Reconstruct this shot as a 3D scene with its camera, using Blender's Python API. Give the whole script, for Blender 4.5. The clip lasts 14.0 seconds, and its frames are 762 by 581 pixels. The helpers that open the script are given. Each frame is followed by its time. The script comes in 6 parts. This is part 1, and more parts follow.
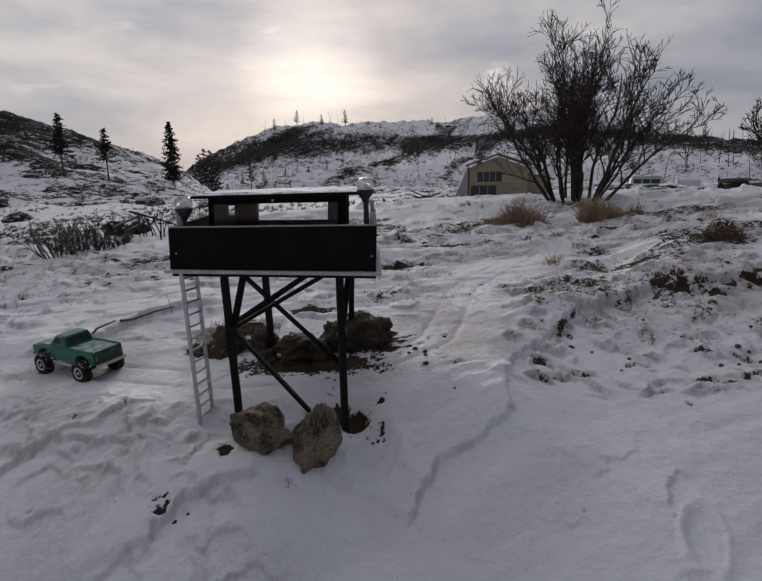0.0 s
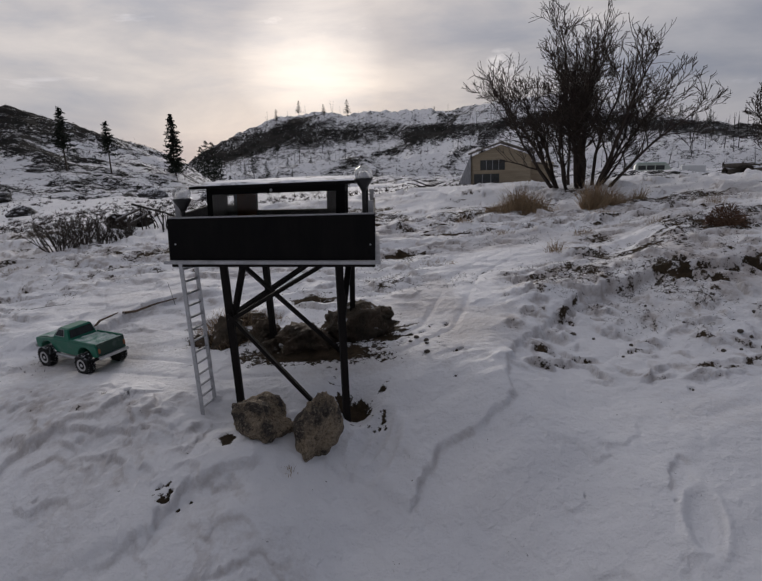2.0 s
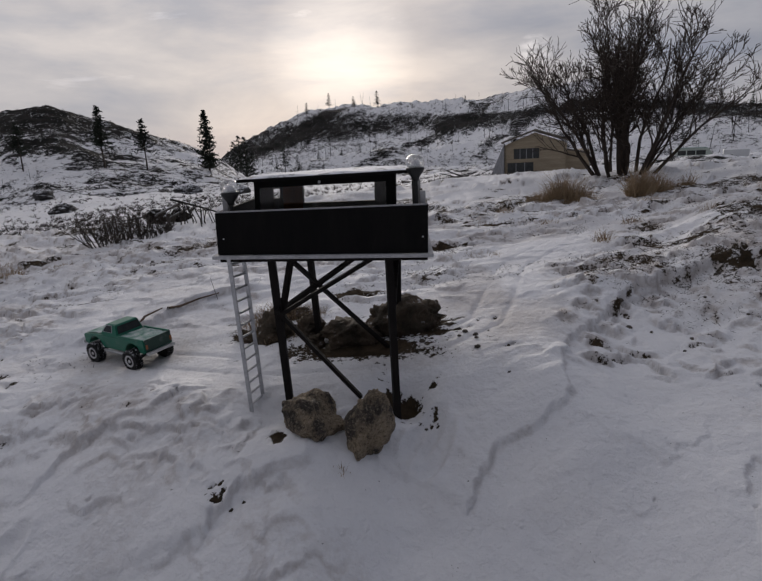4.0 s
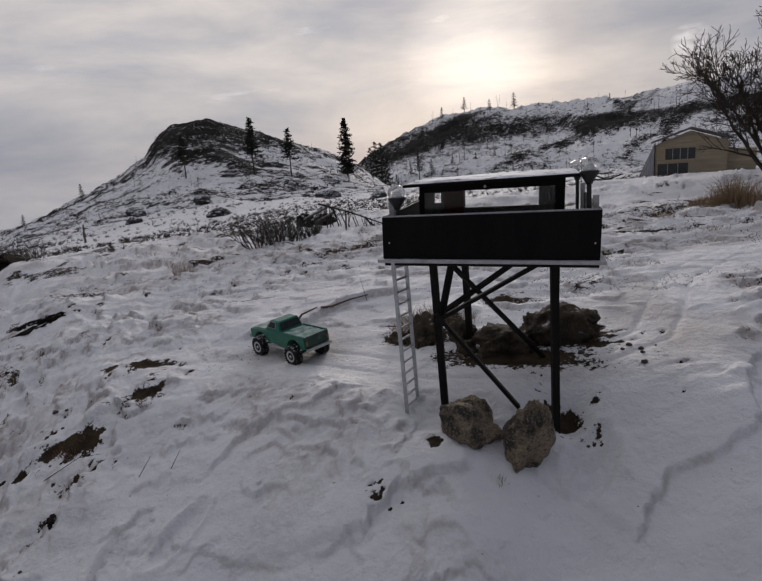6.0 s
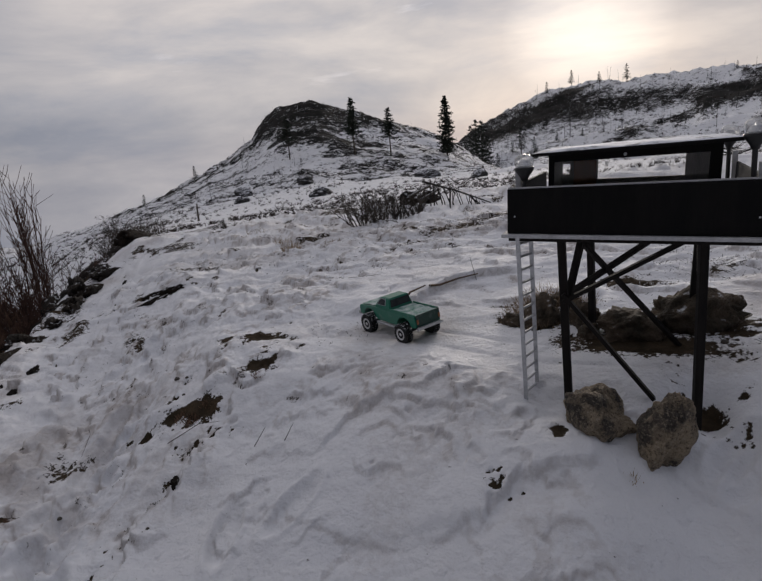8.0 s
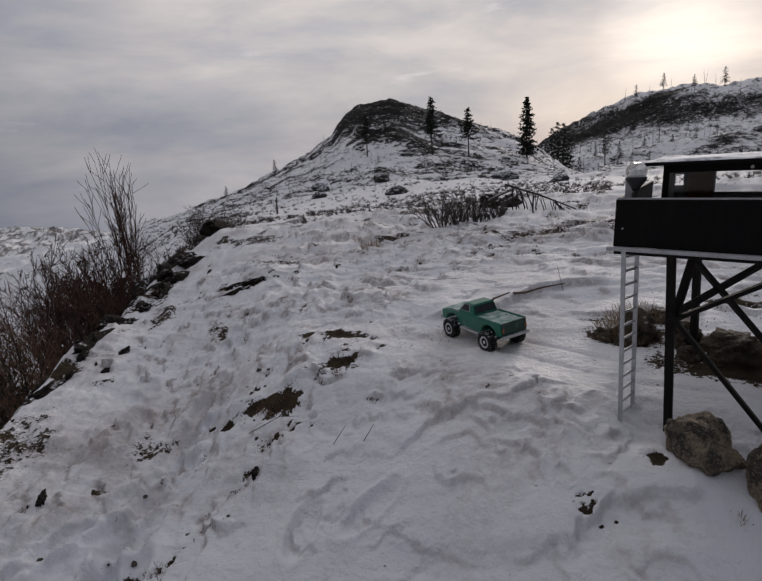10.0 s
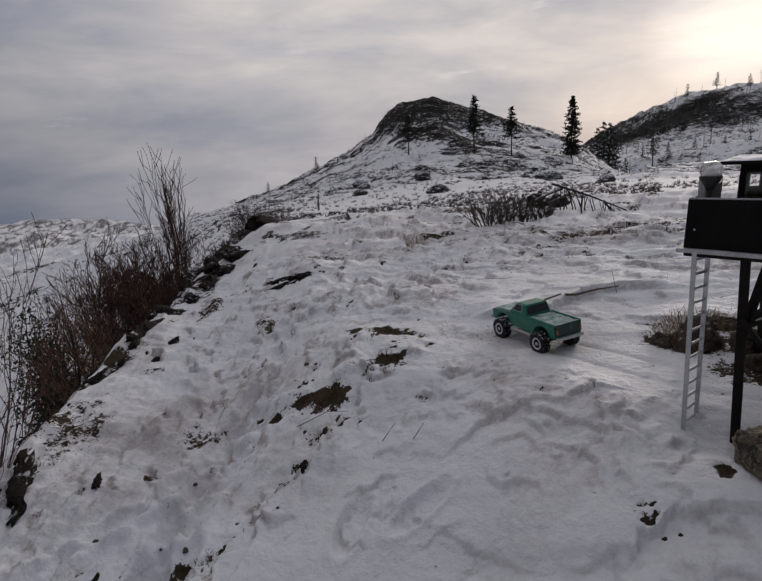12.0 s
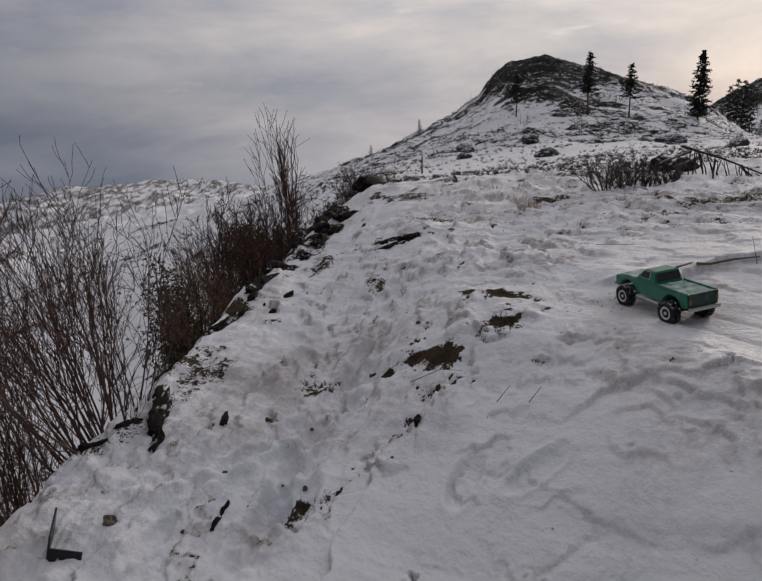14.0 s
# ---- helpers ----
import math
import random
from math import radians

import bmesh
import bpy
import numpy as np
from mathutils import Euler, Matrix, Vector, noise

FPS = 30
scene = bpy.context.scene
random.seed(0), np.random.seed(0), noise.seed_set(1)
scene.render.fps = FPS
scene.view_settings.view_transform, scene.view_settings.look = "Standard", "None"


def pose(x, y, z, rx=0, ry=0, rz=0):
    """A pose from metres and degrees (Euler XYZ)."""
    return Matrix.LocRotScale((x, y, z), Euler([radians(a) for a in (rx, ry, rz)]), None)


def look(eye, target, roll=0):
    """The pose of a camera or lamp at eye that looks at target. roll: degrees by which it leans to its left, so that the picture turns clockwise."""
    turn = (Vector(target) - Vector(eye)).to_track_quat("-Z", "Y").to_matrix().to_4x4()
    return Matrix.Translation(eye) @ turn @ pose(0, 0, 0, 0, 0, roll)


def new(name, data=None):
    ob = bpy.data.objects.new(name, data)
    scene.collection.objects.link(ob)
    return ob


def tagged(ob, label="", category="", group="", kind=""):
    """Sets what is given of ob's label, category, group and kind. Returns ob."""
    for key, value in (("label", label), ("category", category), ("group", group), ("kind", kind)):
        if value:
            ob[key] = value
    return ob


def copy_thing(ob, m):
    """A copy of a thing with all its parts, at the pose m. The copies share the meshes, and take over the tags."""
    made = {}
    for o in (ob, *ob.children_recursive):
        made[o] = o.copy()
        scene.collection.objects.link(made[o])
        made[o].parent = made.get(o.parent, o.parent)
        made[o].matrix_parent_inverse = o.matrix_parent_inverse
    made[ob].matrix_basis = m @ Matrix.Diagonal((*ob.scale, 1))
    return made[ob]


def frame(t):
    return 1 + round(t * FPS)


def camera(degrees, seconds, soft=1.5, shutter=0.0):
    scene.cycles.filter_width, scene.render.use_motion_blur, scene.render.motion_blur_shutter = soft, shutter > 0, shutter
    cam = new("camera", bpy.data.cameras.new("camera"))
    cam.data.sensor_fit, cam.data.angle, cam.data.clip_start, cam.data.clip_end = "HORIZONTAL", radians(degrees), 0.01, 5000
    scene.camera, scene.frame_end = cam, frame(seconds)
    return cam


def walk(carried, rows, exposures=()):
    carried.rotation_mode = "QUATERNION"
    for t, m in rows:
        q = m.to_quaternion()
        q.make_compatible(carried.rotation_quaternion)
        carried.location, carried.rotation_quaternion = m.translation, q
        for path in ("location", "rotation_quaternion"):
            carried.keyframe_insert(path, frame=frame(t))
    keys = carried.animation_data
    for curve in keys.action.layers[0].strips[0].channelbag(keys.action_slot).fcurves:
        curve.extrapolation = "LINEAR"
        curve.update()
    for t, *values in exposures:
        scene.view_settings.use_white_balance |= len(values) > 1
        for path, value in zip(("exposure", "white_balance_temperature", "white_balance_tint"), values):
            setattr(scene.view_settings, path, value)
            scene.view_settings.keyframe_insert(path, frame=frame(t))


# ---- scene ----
cam = camera(66.32, 14.0)
PATH = [
    (0, look((0.001, 0.000, 1.100), (-0.010, 1.953, 0.668), -1.04)),
    (0.5, look((0.004, -0.008, 1.099), (-0.019, 1.944, 0.666), -1.29)),
    (1, look((0.009, -0.009, 1.097), (-0.023, 1.942, 0.655), -1.29)),
    (1.5, look((0.020, -0.012, 1.099), (-0.015, 1.936, 0.646), -1.45)),
    (2, look((0.020, -0.001, 1.092), (-0.006, 1.944, 0.628), -1.80)),
    (2.5, look((0.017, 0.011, 1.081), (-0.016, 1.951, 0.598), -1.90)),
    (3, look((0.010, 0.018, 1.077), (-0.034, 1.956, 0.582), -2.31)),
    (3.5, look((-0.007, 0.041, 1.071), (-0.081, 1.976, 0.572), -2.74)),
    (4, look((-0.066, 0.079, 1.085), (-0.201, 2.014, 0.598), -3.08)),
    (4.2, look((-0.126, 0.069, 1.100), (-0.411, 1.996, 0.649), -4.05)),
    (6.5, look((-0.221, 0.069, 1.089), (-0.829, 1.920, 0.641), -4.24)),
    (7, look((-0.267, 0.106, 1.075), (-0.956, 1.929, 0.624), -4.30)),
    (7.5, look((-0.312, 0.139, 1.060), (-1.100, 1.916, 0.590), -4.82)),
    (8, look((-0.323, 0.132, 1.061), (-1.195, 1.866, 0.576), -5.21)),
    (8.5, look((-0.346, 0.116, 1.061), (-1.267, 1.824, 0.576), -4.69)),
    (9, look((-0.395, 0.127, 1.065), (-1.377, 1.802, 0.586), -4.17)),
    (9.2, look((-0.401, 0.140, 1.074), (-1.421, 1.792, 0.592), -4.14)),
    (11.5, look((-0.482, 0.094, 1.080), (-1.605, 1.686, 0.628), -2.93)),
    (12, look((-0.498, 0.101, 1.070), (-1.677, 1.647, 0.600), -2.82)),
    (12.5, look((-0.505, 0.099, 1.069), (-1.723, 1.609, 0.582), -3.05)),
    (13, look((-0.512, 0.078, 1.070), (-1.767, 1.555, 0.578), -3.05)),
    (13.5, look((-0.536, 0.041, 1.073), (-1.852, 1.462, 0.572), -2.81)),
    (14, look((-0.574, 0.029, 1.041), (-1.984, 1.328, 0.472), -3.10)),
]
walk(cam, PATH, [(0, 0.0, 6480, 13), (9, 0.05, 6580, 13), (12.5, 0.06, 6640, 13), (14, 0.17, 6740, 13)])

# ---- light ----
SUN_AZ, SUN_EL = 6.6, 8.0  # degrees left of +y, degrees up
sun_dir = Vector((-math.sin(radians(SUN_AZ)) * math.cos(radians(SUN_EL)), math.cos(radians(SUN_AZ)) * math.cos(radians(SUN_EL)), math.sin(radians(SUN_EL))))
world = bpy.data.worlds.new("winter_sky")
scene.world = world
world.use_nodes = True
wn, wl = world.node_tree.nodes, world.node_tree.links
wn.clear()


def wnode(kind, **values):
    n = wn.new(kind)
    for k, v in values.items():
        n.inputs[k].default_value = v
    return n


def wmath(op, a, b=None, clamp=False):
    n = wn.new("ShaderNodeMath")
    n.operation, n.use_clamp = op, clamp
    for k, v in enumerate((a, b)):
        if v is None:
            continue
        if hasattr(v, "links"):
            wl.new(v, n.inputs[k])
        else:
            n.inputs[k].default_value = v
    return n.outputs[0]


def wramp(fac, stops):
    n = wn.new("ShaderNodeValToRGB")
    els = n.color_ramp.elements
    while len(els) < len(stops):
        els.new(0.5)
    for e, (p, c) in zip(els, stops):
        e.position, e.color = p, (*c, 1)
    wl.new(fac, n.inputs[0])
    return n.outputs[0]


def wmix(fac, a, b, blend="MIX"):
    n = wn.new("ShaderNodeMix")
    n.data_type, n.blend_type = "RGBA", blend
    for k, v in ((0, fac), (6, a), (7, b)):
        if hasattr(v, "links"):
            wl.new(v, n.inputs[k])
        else:
            n.inputs[k].default_value = v if k == 0 else (*v, 1)
    return n.outputs[2]


sky = wn.new("ShaderNodeTexSky")
sky.sky_type, sky.sun_disc = "NISHITA", False
sky.sun_elevation, sky.sun_rotation = radians(SUN_EL), radians(-SUN_AZ)
sky_bg = wnode("ShaderNodeBackground", Strength=0.05)
wl.new(sky.outputs[0], sky_bg.inputs[0])
coord = wn.new("ShaderNodeTexCoord").outputs["Generated"]
dot = wn.new("ShaderNodeVectorMath")
dot.operation = "DOT_PRODUCT"
wl.new(coord, dot.inputs[0])
dot.inputs[1].default_value = sun_dir
glow = wmath("MULTIPLY_ADD", dot.outputs["Value"], 0.5)
glow.node.inputs[2].default_value = 0.5
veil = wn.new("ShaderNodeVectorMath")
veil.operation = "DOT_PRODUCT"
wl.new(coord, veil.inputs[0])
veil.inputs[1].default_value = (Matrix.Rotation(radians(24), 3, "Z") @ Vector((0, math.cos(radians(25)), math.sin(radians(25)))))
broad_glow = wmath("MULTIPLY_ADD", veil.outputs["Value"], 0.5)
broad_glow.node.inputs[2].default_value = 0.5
stretch = wn.new("ShaderNodeMapping")
stretch.inputs["Scale"].default_value = (1.0, 1.0, 3.6)
stretch.inputs["Rotation"].default_value = (0.12, 0.1, 0.5)
wl.new(coord, stretch.inputs[0])


def wnoise(scale, detail, rough, w=0.0):
    n = wnode("ShaderNodeTexNoise", Scale=scale, Detail=detail, Roughness=rough, Distortion=0.35)
    n.noise_dimensions = "4D"
    n.inputs["W"].default_value = w
    wl.new(stretch.outputs[0], n.inputs["Vector"])
    return n.outputs[0]


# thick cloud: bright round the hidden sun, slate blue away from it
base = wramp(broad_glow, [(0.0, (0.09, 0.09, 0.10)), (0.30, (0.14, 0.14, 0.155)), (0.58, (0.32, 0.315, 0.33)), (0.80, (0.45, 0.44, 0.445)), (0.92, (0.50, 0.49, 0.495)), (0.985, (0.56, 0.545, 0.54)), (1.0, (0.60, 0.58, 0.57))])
halo = wramp(glow, [(0.93, (0, 0, 0)), (0.985, (0.05, 0.045, 0.035)), (0.996, (0.13, 0.11, 0.085)), (1.0, (0.38, 0.345, 0.29))])
base = wmix(1.0, base, halo, "ADD")
broad = wramp(wnoise(1.5, 4, 0.5, 2.0), [(0.35, (0.74, 0.77, 0.83)), (0.68, (1.22, 1.19, 1.15))])
wisps = wramp(wnoise(3.4, 7, 0.58, 7.3), [(0.38, (0.80, 0.84, 0.91)), (0.50, (0.99, 0.99, 1.0)), (0.64, (1.20, 1.17, 1.13))])
puffs = wramp(wnoise(7.5, 5, 0.55, 1.7), [(0.66, (1.0, 1.0, 1.0)), (0.76, (1.28, 1.27, 1.26))])
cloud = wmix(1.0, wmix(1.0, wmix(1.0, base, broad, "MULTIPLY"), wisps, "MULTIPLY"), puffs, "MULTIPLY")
# one small bright puff of cloud
tuft_dot = wn.new("ShaderNodeVectorMath")
tuft_dot.operation = "DOT_PRODUCT"
wl.new(coord, tuft_dot.inputs[0])
tuft_dot.inputs[1].default_value = (0.1893, 0.9737, 0.1271)
small = wmath("MULTIPLY_ADD", tuft_dot.outputs["Value"], 500.0)
small.node.inputs[2].default_value = -499.0
tatter = wramp(wnoise(28.0, 5, 0.6, 3.1), [(0.38, (0, 0, 0)), (0.62, (1, 1, 1))])
small_puff = wmix(1.0, wramp(small, [(0.82, (0, 0, 0)), (0.98, (0.30, 0.28, 0.26))]), tatter, "MULTIPLY")
cloud = wmix(1.0, cloud, small_puff, "ADD")
up = wn.new("ShaderNodeSeparateXYZ")
wl.new(coord, up.inputs[0])
low = wramp(up.outputs[2], [(0.0, (1, 1, 1)), (0.28, (0, 0, 0))])
away = wramp(glow, [(0.70, (1, 1, 1)), (0.88, (0, 0, 0))])
high = wramp(up.outputs[2], [(0.30, (1.0, 1.0, 1.0)), (0.85, (1.42, 1.42, 1.41))])
cloud = wmix(1.0, cloud, high, "MULTIPLY")
cloud = wmix(away, cloud, wmix(1.0, cloud, (0.84, 0.86, 0.90), "MULTIPLY"))
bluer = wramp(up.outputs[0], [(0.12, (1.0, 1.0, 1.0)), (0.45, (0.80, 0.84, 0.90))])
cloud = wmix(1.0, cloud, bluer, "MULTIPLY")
slate = wmix(1.0, low, away, "MULTIPLY")
cloud = wmix(slate, cloud, wmix(1.0, cloud, (0.45, 0.51, 0.59), "MULTIPLY"))
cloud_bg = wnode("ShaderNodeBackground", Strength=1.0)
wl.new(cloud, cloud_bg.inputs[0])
mixed = wnode("ShaderNodeMixShader", Fac=0.94)
wl.new(sky_bg.outputs[0], mixed.inputs[1])
wl.new(cloud_bg.outputs[0], mixed.inputs[2])
wl.new(mixed.outputs[0], wn.new("ShaderNodeOutputWorld").inputs[0])

sun = bpy.data.lights.new("sun", "SUN")
sun.energy, sun.angle, sun.color = 1.5, radians(12), (1.0, 0.93, 0.83)
sun_ob = new("sun", sun)
sun_ob.rotation_euler = (-sun_dir).to_track_quat("-Z", "Y").to_euler()

# ---- materials ----


class Nodes:
    """Short hand for building a material's nodes."""

    def __init__(self, name):
        self.mat = bpy.data.materials.new(name)
        self.mat.use_nodes = True
        self.tree = self.mat.node_tree
        self.bsdf = self.tree.nodes["Principled BSDF"]
        self.where = self.tree.nodes.new("ShaderNodeTexCoord").outputs["Object"]

    def put(self, socket, value):
        if hasattr(value, "links"):
            self.tree.links.new(value, socket)
        else:
            socket.default_value = (*value, 1) if isinstance(value, tuple) and len(value) == 3 and socket.type == "RGBA" else value

    def noise(self, scale, detail=4, rough=0.55, stretch=None, distortion=0.0):
        n = self.tree.nodes.new("ShaderNodeTexNoise")
        n.inputs["Scale"].default_value, n.inputs["Detail"].default_value = scale, detail
        n.inputs["Roughness"].default_value, n.inputs["Distortion"].default_value = rough, distortion
        src = self.where
        if stretch:
            m = self.tree.nodes.new("ShaderNodeMapping")
            m.inputs["Scale"].default_value = stretch
            self.tree.links.new(src, m.inputs[0])
            src = m.outputs[0]
        self.tree.links.new(src, n.inputs["Vector"])
        return n.outputs[0]

    def voronoi(self, scale):
        n = self.tree.nodes.new("ShaderNodeTexVoronoi")
        n.inputs["Scale"].default_value = scale
        self.tree.links.new(self.where, n.inputs["Vector"])
        return n.outputs["Distance"]

    def ramp(self, fac, stops):
        n = self.tree.nodes.new("ShaderNodeValToRGB")
        els = n.color_ramp.elements
        while len(els) < len(stops):
            els.new(0.5)
        for e, (p, c) in zip(els, stops):
            e.position, e.color = p, (*c, 1) if isinstance(c, tuple) else (c, c, c, 1)
        self.tree.links.new(fac, n.inputs[0])
        return n.outputs[0]

    def mix(self, fac, a, b, blend="MIX"):
        n = self.tree.nodes.new("ShaderNodeMix")
        n.data_type, n.blend_type = "RGBA", blend
        self.put(n.inputs[0], fac), self.put(n.inputs[6], a), self.put(n.inputs[7], b)
        return n.outputs[2]

    def math(self, op, a, b=0.0, clamp=False):
        n = self.tree.nodes.new("ShaderNodeMath")
        n.operation, n.use_clamp = op, clamp
        self.put(n.inputs[0], a), self.put(n.inputs[1], b)
        return n.outputs[0]

    def attr(self, name):
        n = self.tree.nodes.new("ShaderNodeAttribute")
        n.attribute_name = name
        return n.outputs["Fac"]

    def random(self):
        return self.tree.nodes.new("ShaderNodeObjectInfo").outputs["Random"]

    def upward(self, low, high):
        """0 to 1 as the face turns towards the sky."""
        g = self.tree.nodes.new("ShaderNodeNewGeometry")
        x = self.tree.nodes.new("ShaderNodeSeparateXYZ")
        self.tree.links.new(g.outputs["Normal"], x.inputs[0])
        m = self.tree.nodes.new("ShaderNodeMapRange")
        m.inputs[1].default_value, m.inputs[2].default_value = low, high
        self.tree.links.new(x.outputs[2], m.inputs[0])
        return m.outputs[0]

    def bump(self, height, strength=0.3, distance=0.01):
        n = self.tree.nodes.new("ShaderNodeBump")
        n.inputs["Strength"].default_value, n.inputs["Distance"].default_value = strength, distance
        self.tree.links.new(height, n.inputs["Height"])
        self.tree.links.new(n.outputs[0], self.bsdf.inputs["Normal"])

    def done(self, color, rough=0.7, metal=0.0, spec=0.4):
        self.put(self.bsdf.inputs["Base Color"], color)
        self.put(self.bsdf.inputs["Roughness"], rough)
        self.put(self.bsdf.inputs["Metallic"], metal)
        self.bsdf.inputs["Specular IOR Level"].default_value = spec
        return self.mat


def grainy(name, dark, light, scale, rough=0.7, metal=0.0, bump=0.3, dist=0.004, stretch=None, spec=0.4, snow=0.0):
    """A two-scale mottled material, with a dusting of snow on its upper faces if asked."""
    n = Nodes(name)
    big, fine = n.noise(scale, 5, 0.6, stretch), n.noise(scale * 7, 4, 0.65, stretch)
    color = n.mix(n.ramp(big, [(0.3, 0.0), (0.7, 1.0)]), dark, light)
    color = n.mix(0.5, color, n.ramp(fine, [(0.3, 0.45), (0.7, 1.0)]), "MULTIPLY")
    if snow:
        cover = n.math("MULTIPLY", n.upward(0.35, 0.9), n.ramp(n.noise(scale * 2.0, 5, 0.6), [(0.62 - 0.4 * snow, 0.0), (0.70 - 0.4 * snow, 1.0)]))
        color = n.mix(cover, color, (0.80, 0.82, 0.85))
    n.bump(fine, bump, dist)
    return n.done(color, rough, metal, spec)


def ground_material():
    n = Nodes("snow_soil_and_rock")
    soil, rock, dust = n.attr("soil"), n.attr("rock"), n.attr("dust")
    fine, mid, big = n.noise(60, 6, 0.7), n.noise(9, 5, 0.6), n.noise(1.3, 4, 0.55)
    grit = n.noise(260, 3, 0.6)
    snow = n.ramp(big, [(0.3, (0.775, 0.785, 0.81)), (0.7, (0.86, 0.86, 0.865))])
    dusty = n.mix(n.ramp(mid, [(0.35, 0.0), (0.75, 0.45)]), snow, (0.60, 0.57, 0.54))
    snow = n.mix(n.ramp(n.noise(0.8, 5, 0.6), [(0.45, 0.0), (0.75, 1.0)]), snow, dusty)
    snow = n.mix(n.ramp(grit, [(0.70, 0.0), (0.80, 0.28)]), snow, (0.30, 0.27, 0.24))
    # dust share, strongest along lip seams where shade is painted in with dirt
    dust_and_shade = n.math("ADD", dust, n.math("MULTIPLY", n.math("SUBTRACT", n.noise(34, 5, 0.7), 0.5), 0.9))
    snow = n.mix(n.ramp(dust_and_shade, [(0.10, 0.0), (0.95, 0.80)]), snow, (0.42, 0.375, 0.345))
    earth = n.mix(n.ramp(mid, [(0.35, 0.0), (0.65, 1.0)]), (0.030, 0.023, 0.014), (0.090, 0.064, 0.040))
    earth = n.mix(n.ramp(fine, [(0.35, 0.0), (0.7, 0.8)]), earth, (0.035, 0.030, 0.024))
    cliff = n.mix(n.ramp(n.noise(0.35, 6, 0.7), [(0.35, 0.0), (0.65, 1.0)]), (0.009, 0.009, 0.009), (0.030, 0.028, 0.025))
    cliff = n.mix(n.ramp(n.noise(2.2, 4, 0.6), [(0.5, 0.0), (0.8, 0.35)]), cliff, (0.07, 0.066, 0.058))
    edge = n.math("ADD", soil, n.math("MULTIPLY", n.math("SUBTRACT", fine, 0.5), 1.5))
    edge = n.math("ADD", edge, n.math("MULTIPLY", n.math("SUBTRACT", mid, 0.5), 1.1))
    edge = n.math("ADD", edge, n.math("MULTIPLY", n.math("SUBTRACT", n.noise(24, 4, 0.6), 0.5), 1.0))
    color = n.mix(n.ramp(edge, [(0.44, 0.0), (0.56, 1.0)]), snow, earth)
    crag = n.math("ADD", rock, n.math("MULTIPLY", n.math("SUBTRACT", n.noise(0.75, 8, 0.88, (1, 1, 2.2)), 0.5), 3.0))
    crag = n.math("ADD", crag, n.math("MULTIPLY", n.math("SUBTRACT", n.noise(3.1, 5, 0.8), 0.5), n.math("MULTIPLY", rock, 2.4)))
    color = n.mix(n.ramp(crag, [(0.46, 0.0), (0.54, 1.0)]), color, cliff)
    crumb = n.ramp(n.noise(26, 5, 0.6), [(0.45, 0.0), (0.70, 1.0)])
    relief = n.math("ADD", n.math("MULTIPLY", mid, 0.5), n.math("MULTIPLY", fine, 0.35))
    relief = n.math("ADD", relief, n.math("MULTIPLY", crumb, 0.30))
    n.bump(relief, 0.75, 0.020)
    mat = n.done(color, n.ramp(mid, [(0.2, 0.65), (0.8, 0.9)]), 0, 0.3)
    bare = n.math("MAXIMUM", n.ramp(edge, [(0.44, 0.0), (0.56, 1.0)]), n.ramp(crag, [(0.46, 0.0), (0.54, 1.0)]))
    n.put(n.bsdf.inputs["Specular IOR Level"], n.ramp(bare, [(0.0, 0.28), (1.0, 0.02)]))
    return mat


GROUND = ground_material()
BLACK_WOOD = grainy("black_painted_wood", (0.0045, 0.0045, 0.005), (0.010, 0.009, 0.0085), 18, 0.75, bump=0.25, stretch=(1, 1, 0.2), spec=0.15)
CABIN_WOOD = grainy("faded_grey_boards", (0.30, 0.275, 0.245), (0.44, 0.405, 0.36), 10, 0.7, stretch=(1, 1, 0.2))
CHAR_WOOD = grainy("dark_stained_wood", (0.007, 0.006, 0.0055), (0.020, 0.016, 0.014), 25, 0.75, stretch=(1, 1, 0.15), spec=0.2)
PALE_WOOD = grainy("frosted_plywood_edge", (0.42, 0.42, 0.43), (0.62, 0.62, 0.63), 14, 0.75)
ROOF_TOP = grainy("snow_dusted_roof", (0.30, 0.30, 0.31), (0.55, 0.56, 0.58), 9, 0.8, snow=0.6)
WARM_WOOD = grainy("brown_wood", (0.26, 0.095, 0.038), (0.40, 0.155, 0.065), 12, 0.6, stretch=(1, 1, 0.2))
ALUMINIUM = grainy("dull_aluminium", (0.50, 0.51, 0.53), (0.64, 0.65, 0.67), 20, 0.45, 0.7, bump=0.1)
BLACK_PLASTIC = grainy("black_plastic", (0.010, 0.010, 0.011), (0.020, 0.020, 0.021), 30, 0.45, bump=0.1)
GREY_POST = grainy("weathered_grey_post", (0.26, 0.26, 0.27), (0.46, 0.46, 0.47), 22, 0.7, stretch=(1, 1, 0.2))
DARK_ROCK = grainy("lichened_dark_rock", (0.035, 0.032, 0.028), (0.15, 0.125, 0.10), 8, 0.88, bump=0.9, dist=0.015)
SNOWY_ROCK = grainy("snow_capped_rock", (0.022, 0.022, 0.023), (0.080, 0.075, 0.070), 5, 0.88, bump=0.8, dist=0.03, snow=0.42)
SLAB_ROCK = grainy("rusty_dark_slab", (0.010, 0.009, 0.008), (0.055, 0.040, 0.029), 6, 0.9, bump=1.0, dist=0.05, snow=0.12, spec=0.2)
BARK = grainy("dark_bark", (0.026, 0.019, 0.015), (0.075, 0.055, 0.042), 14, 0.85, stretch=(1, 1, 0.3))
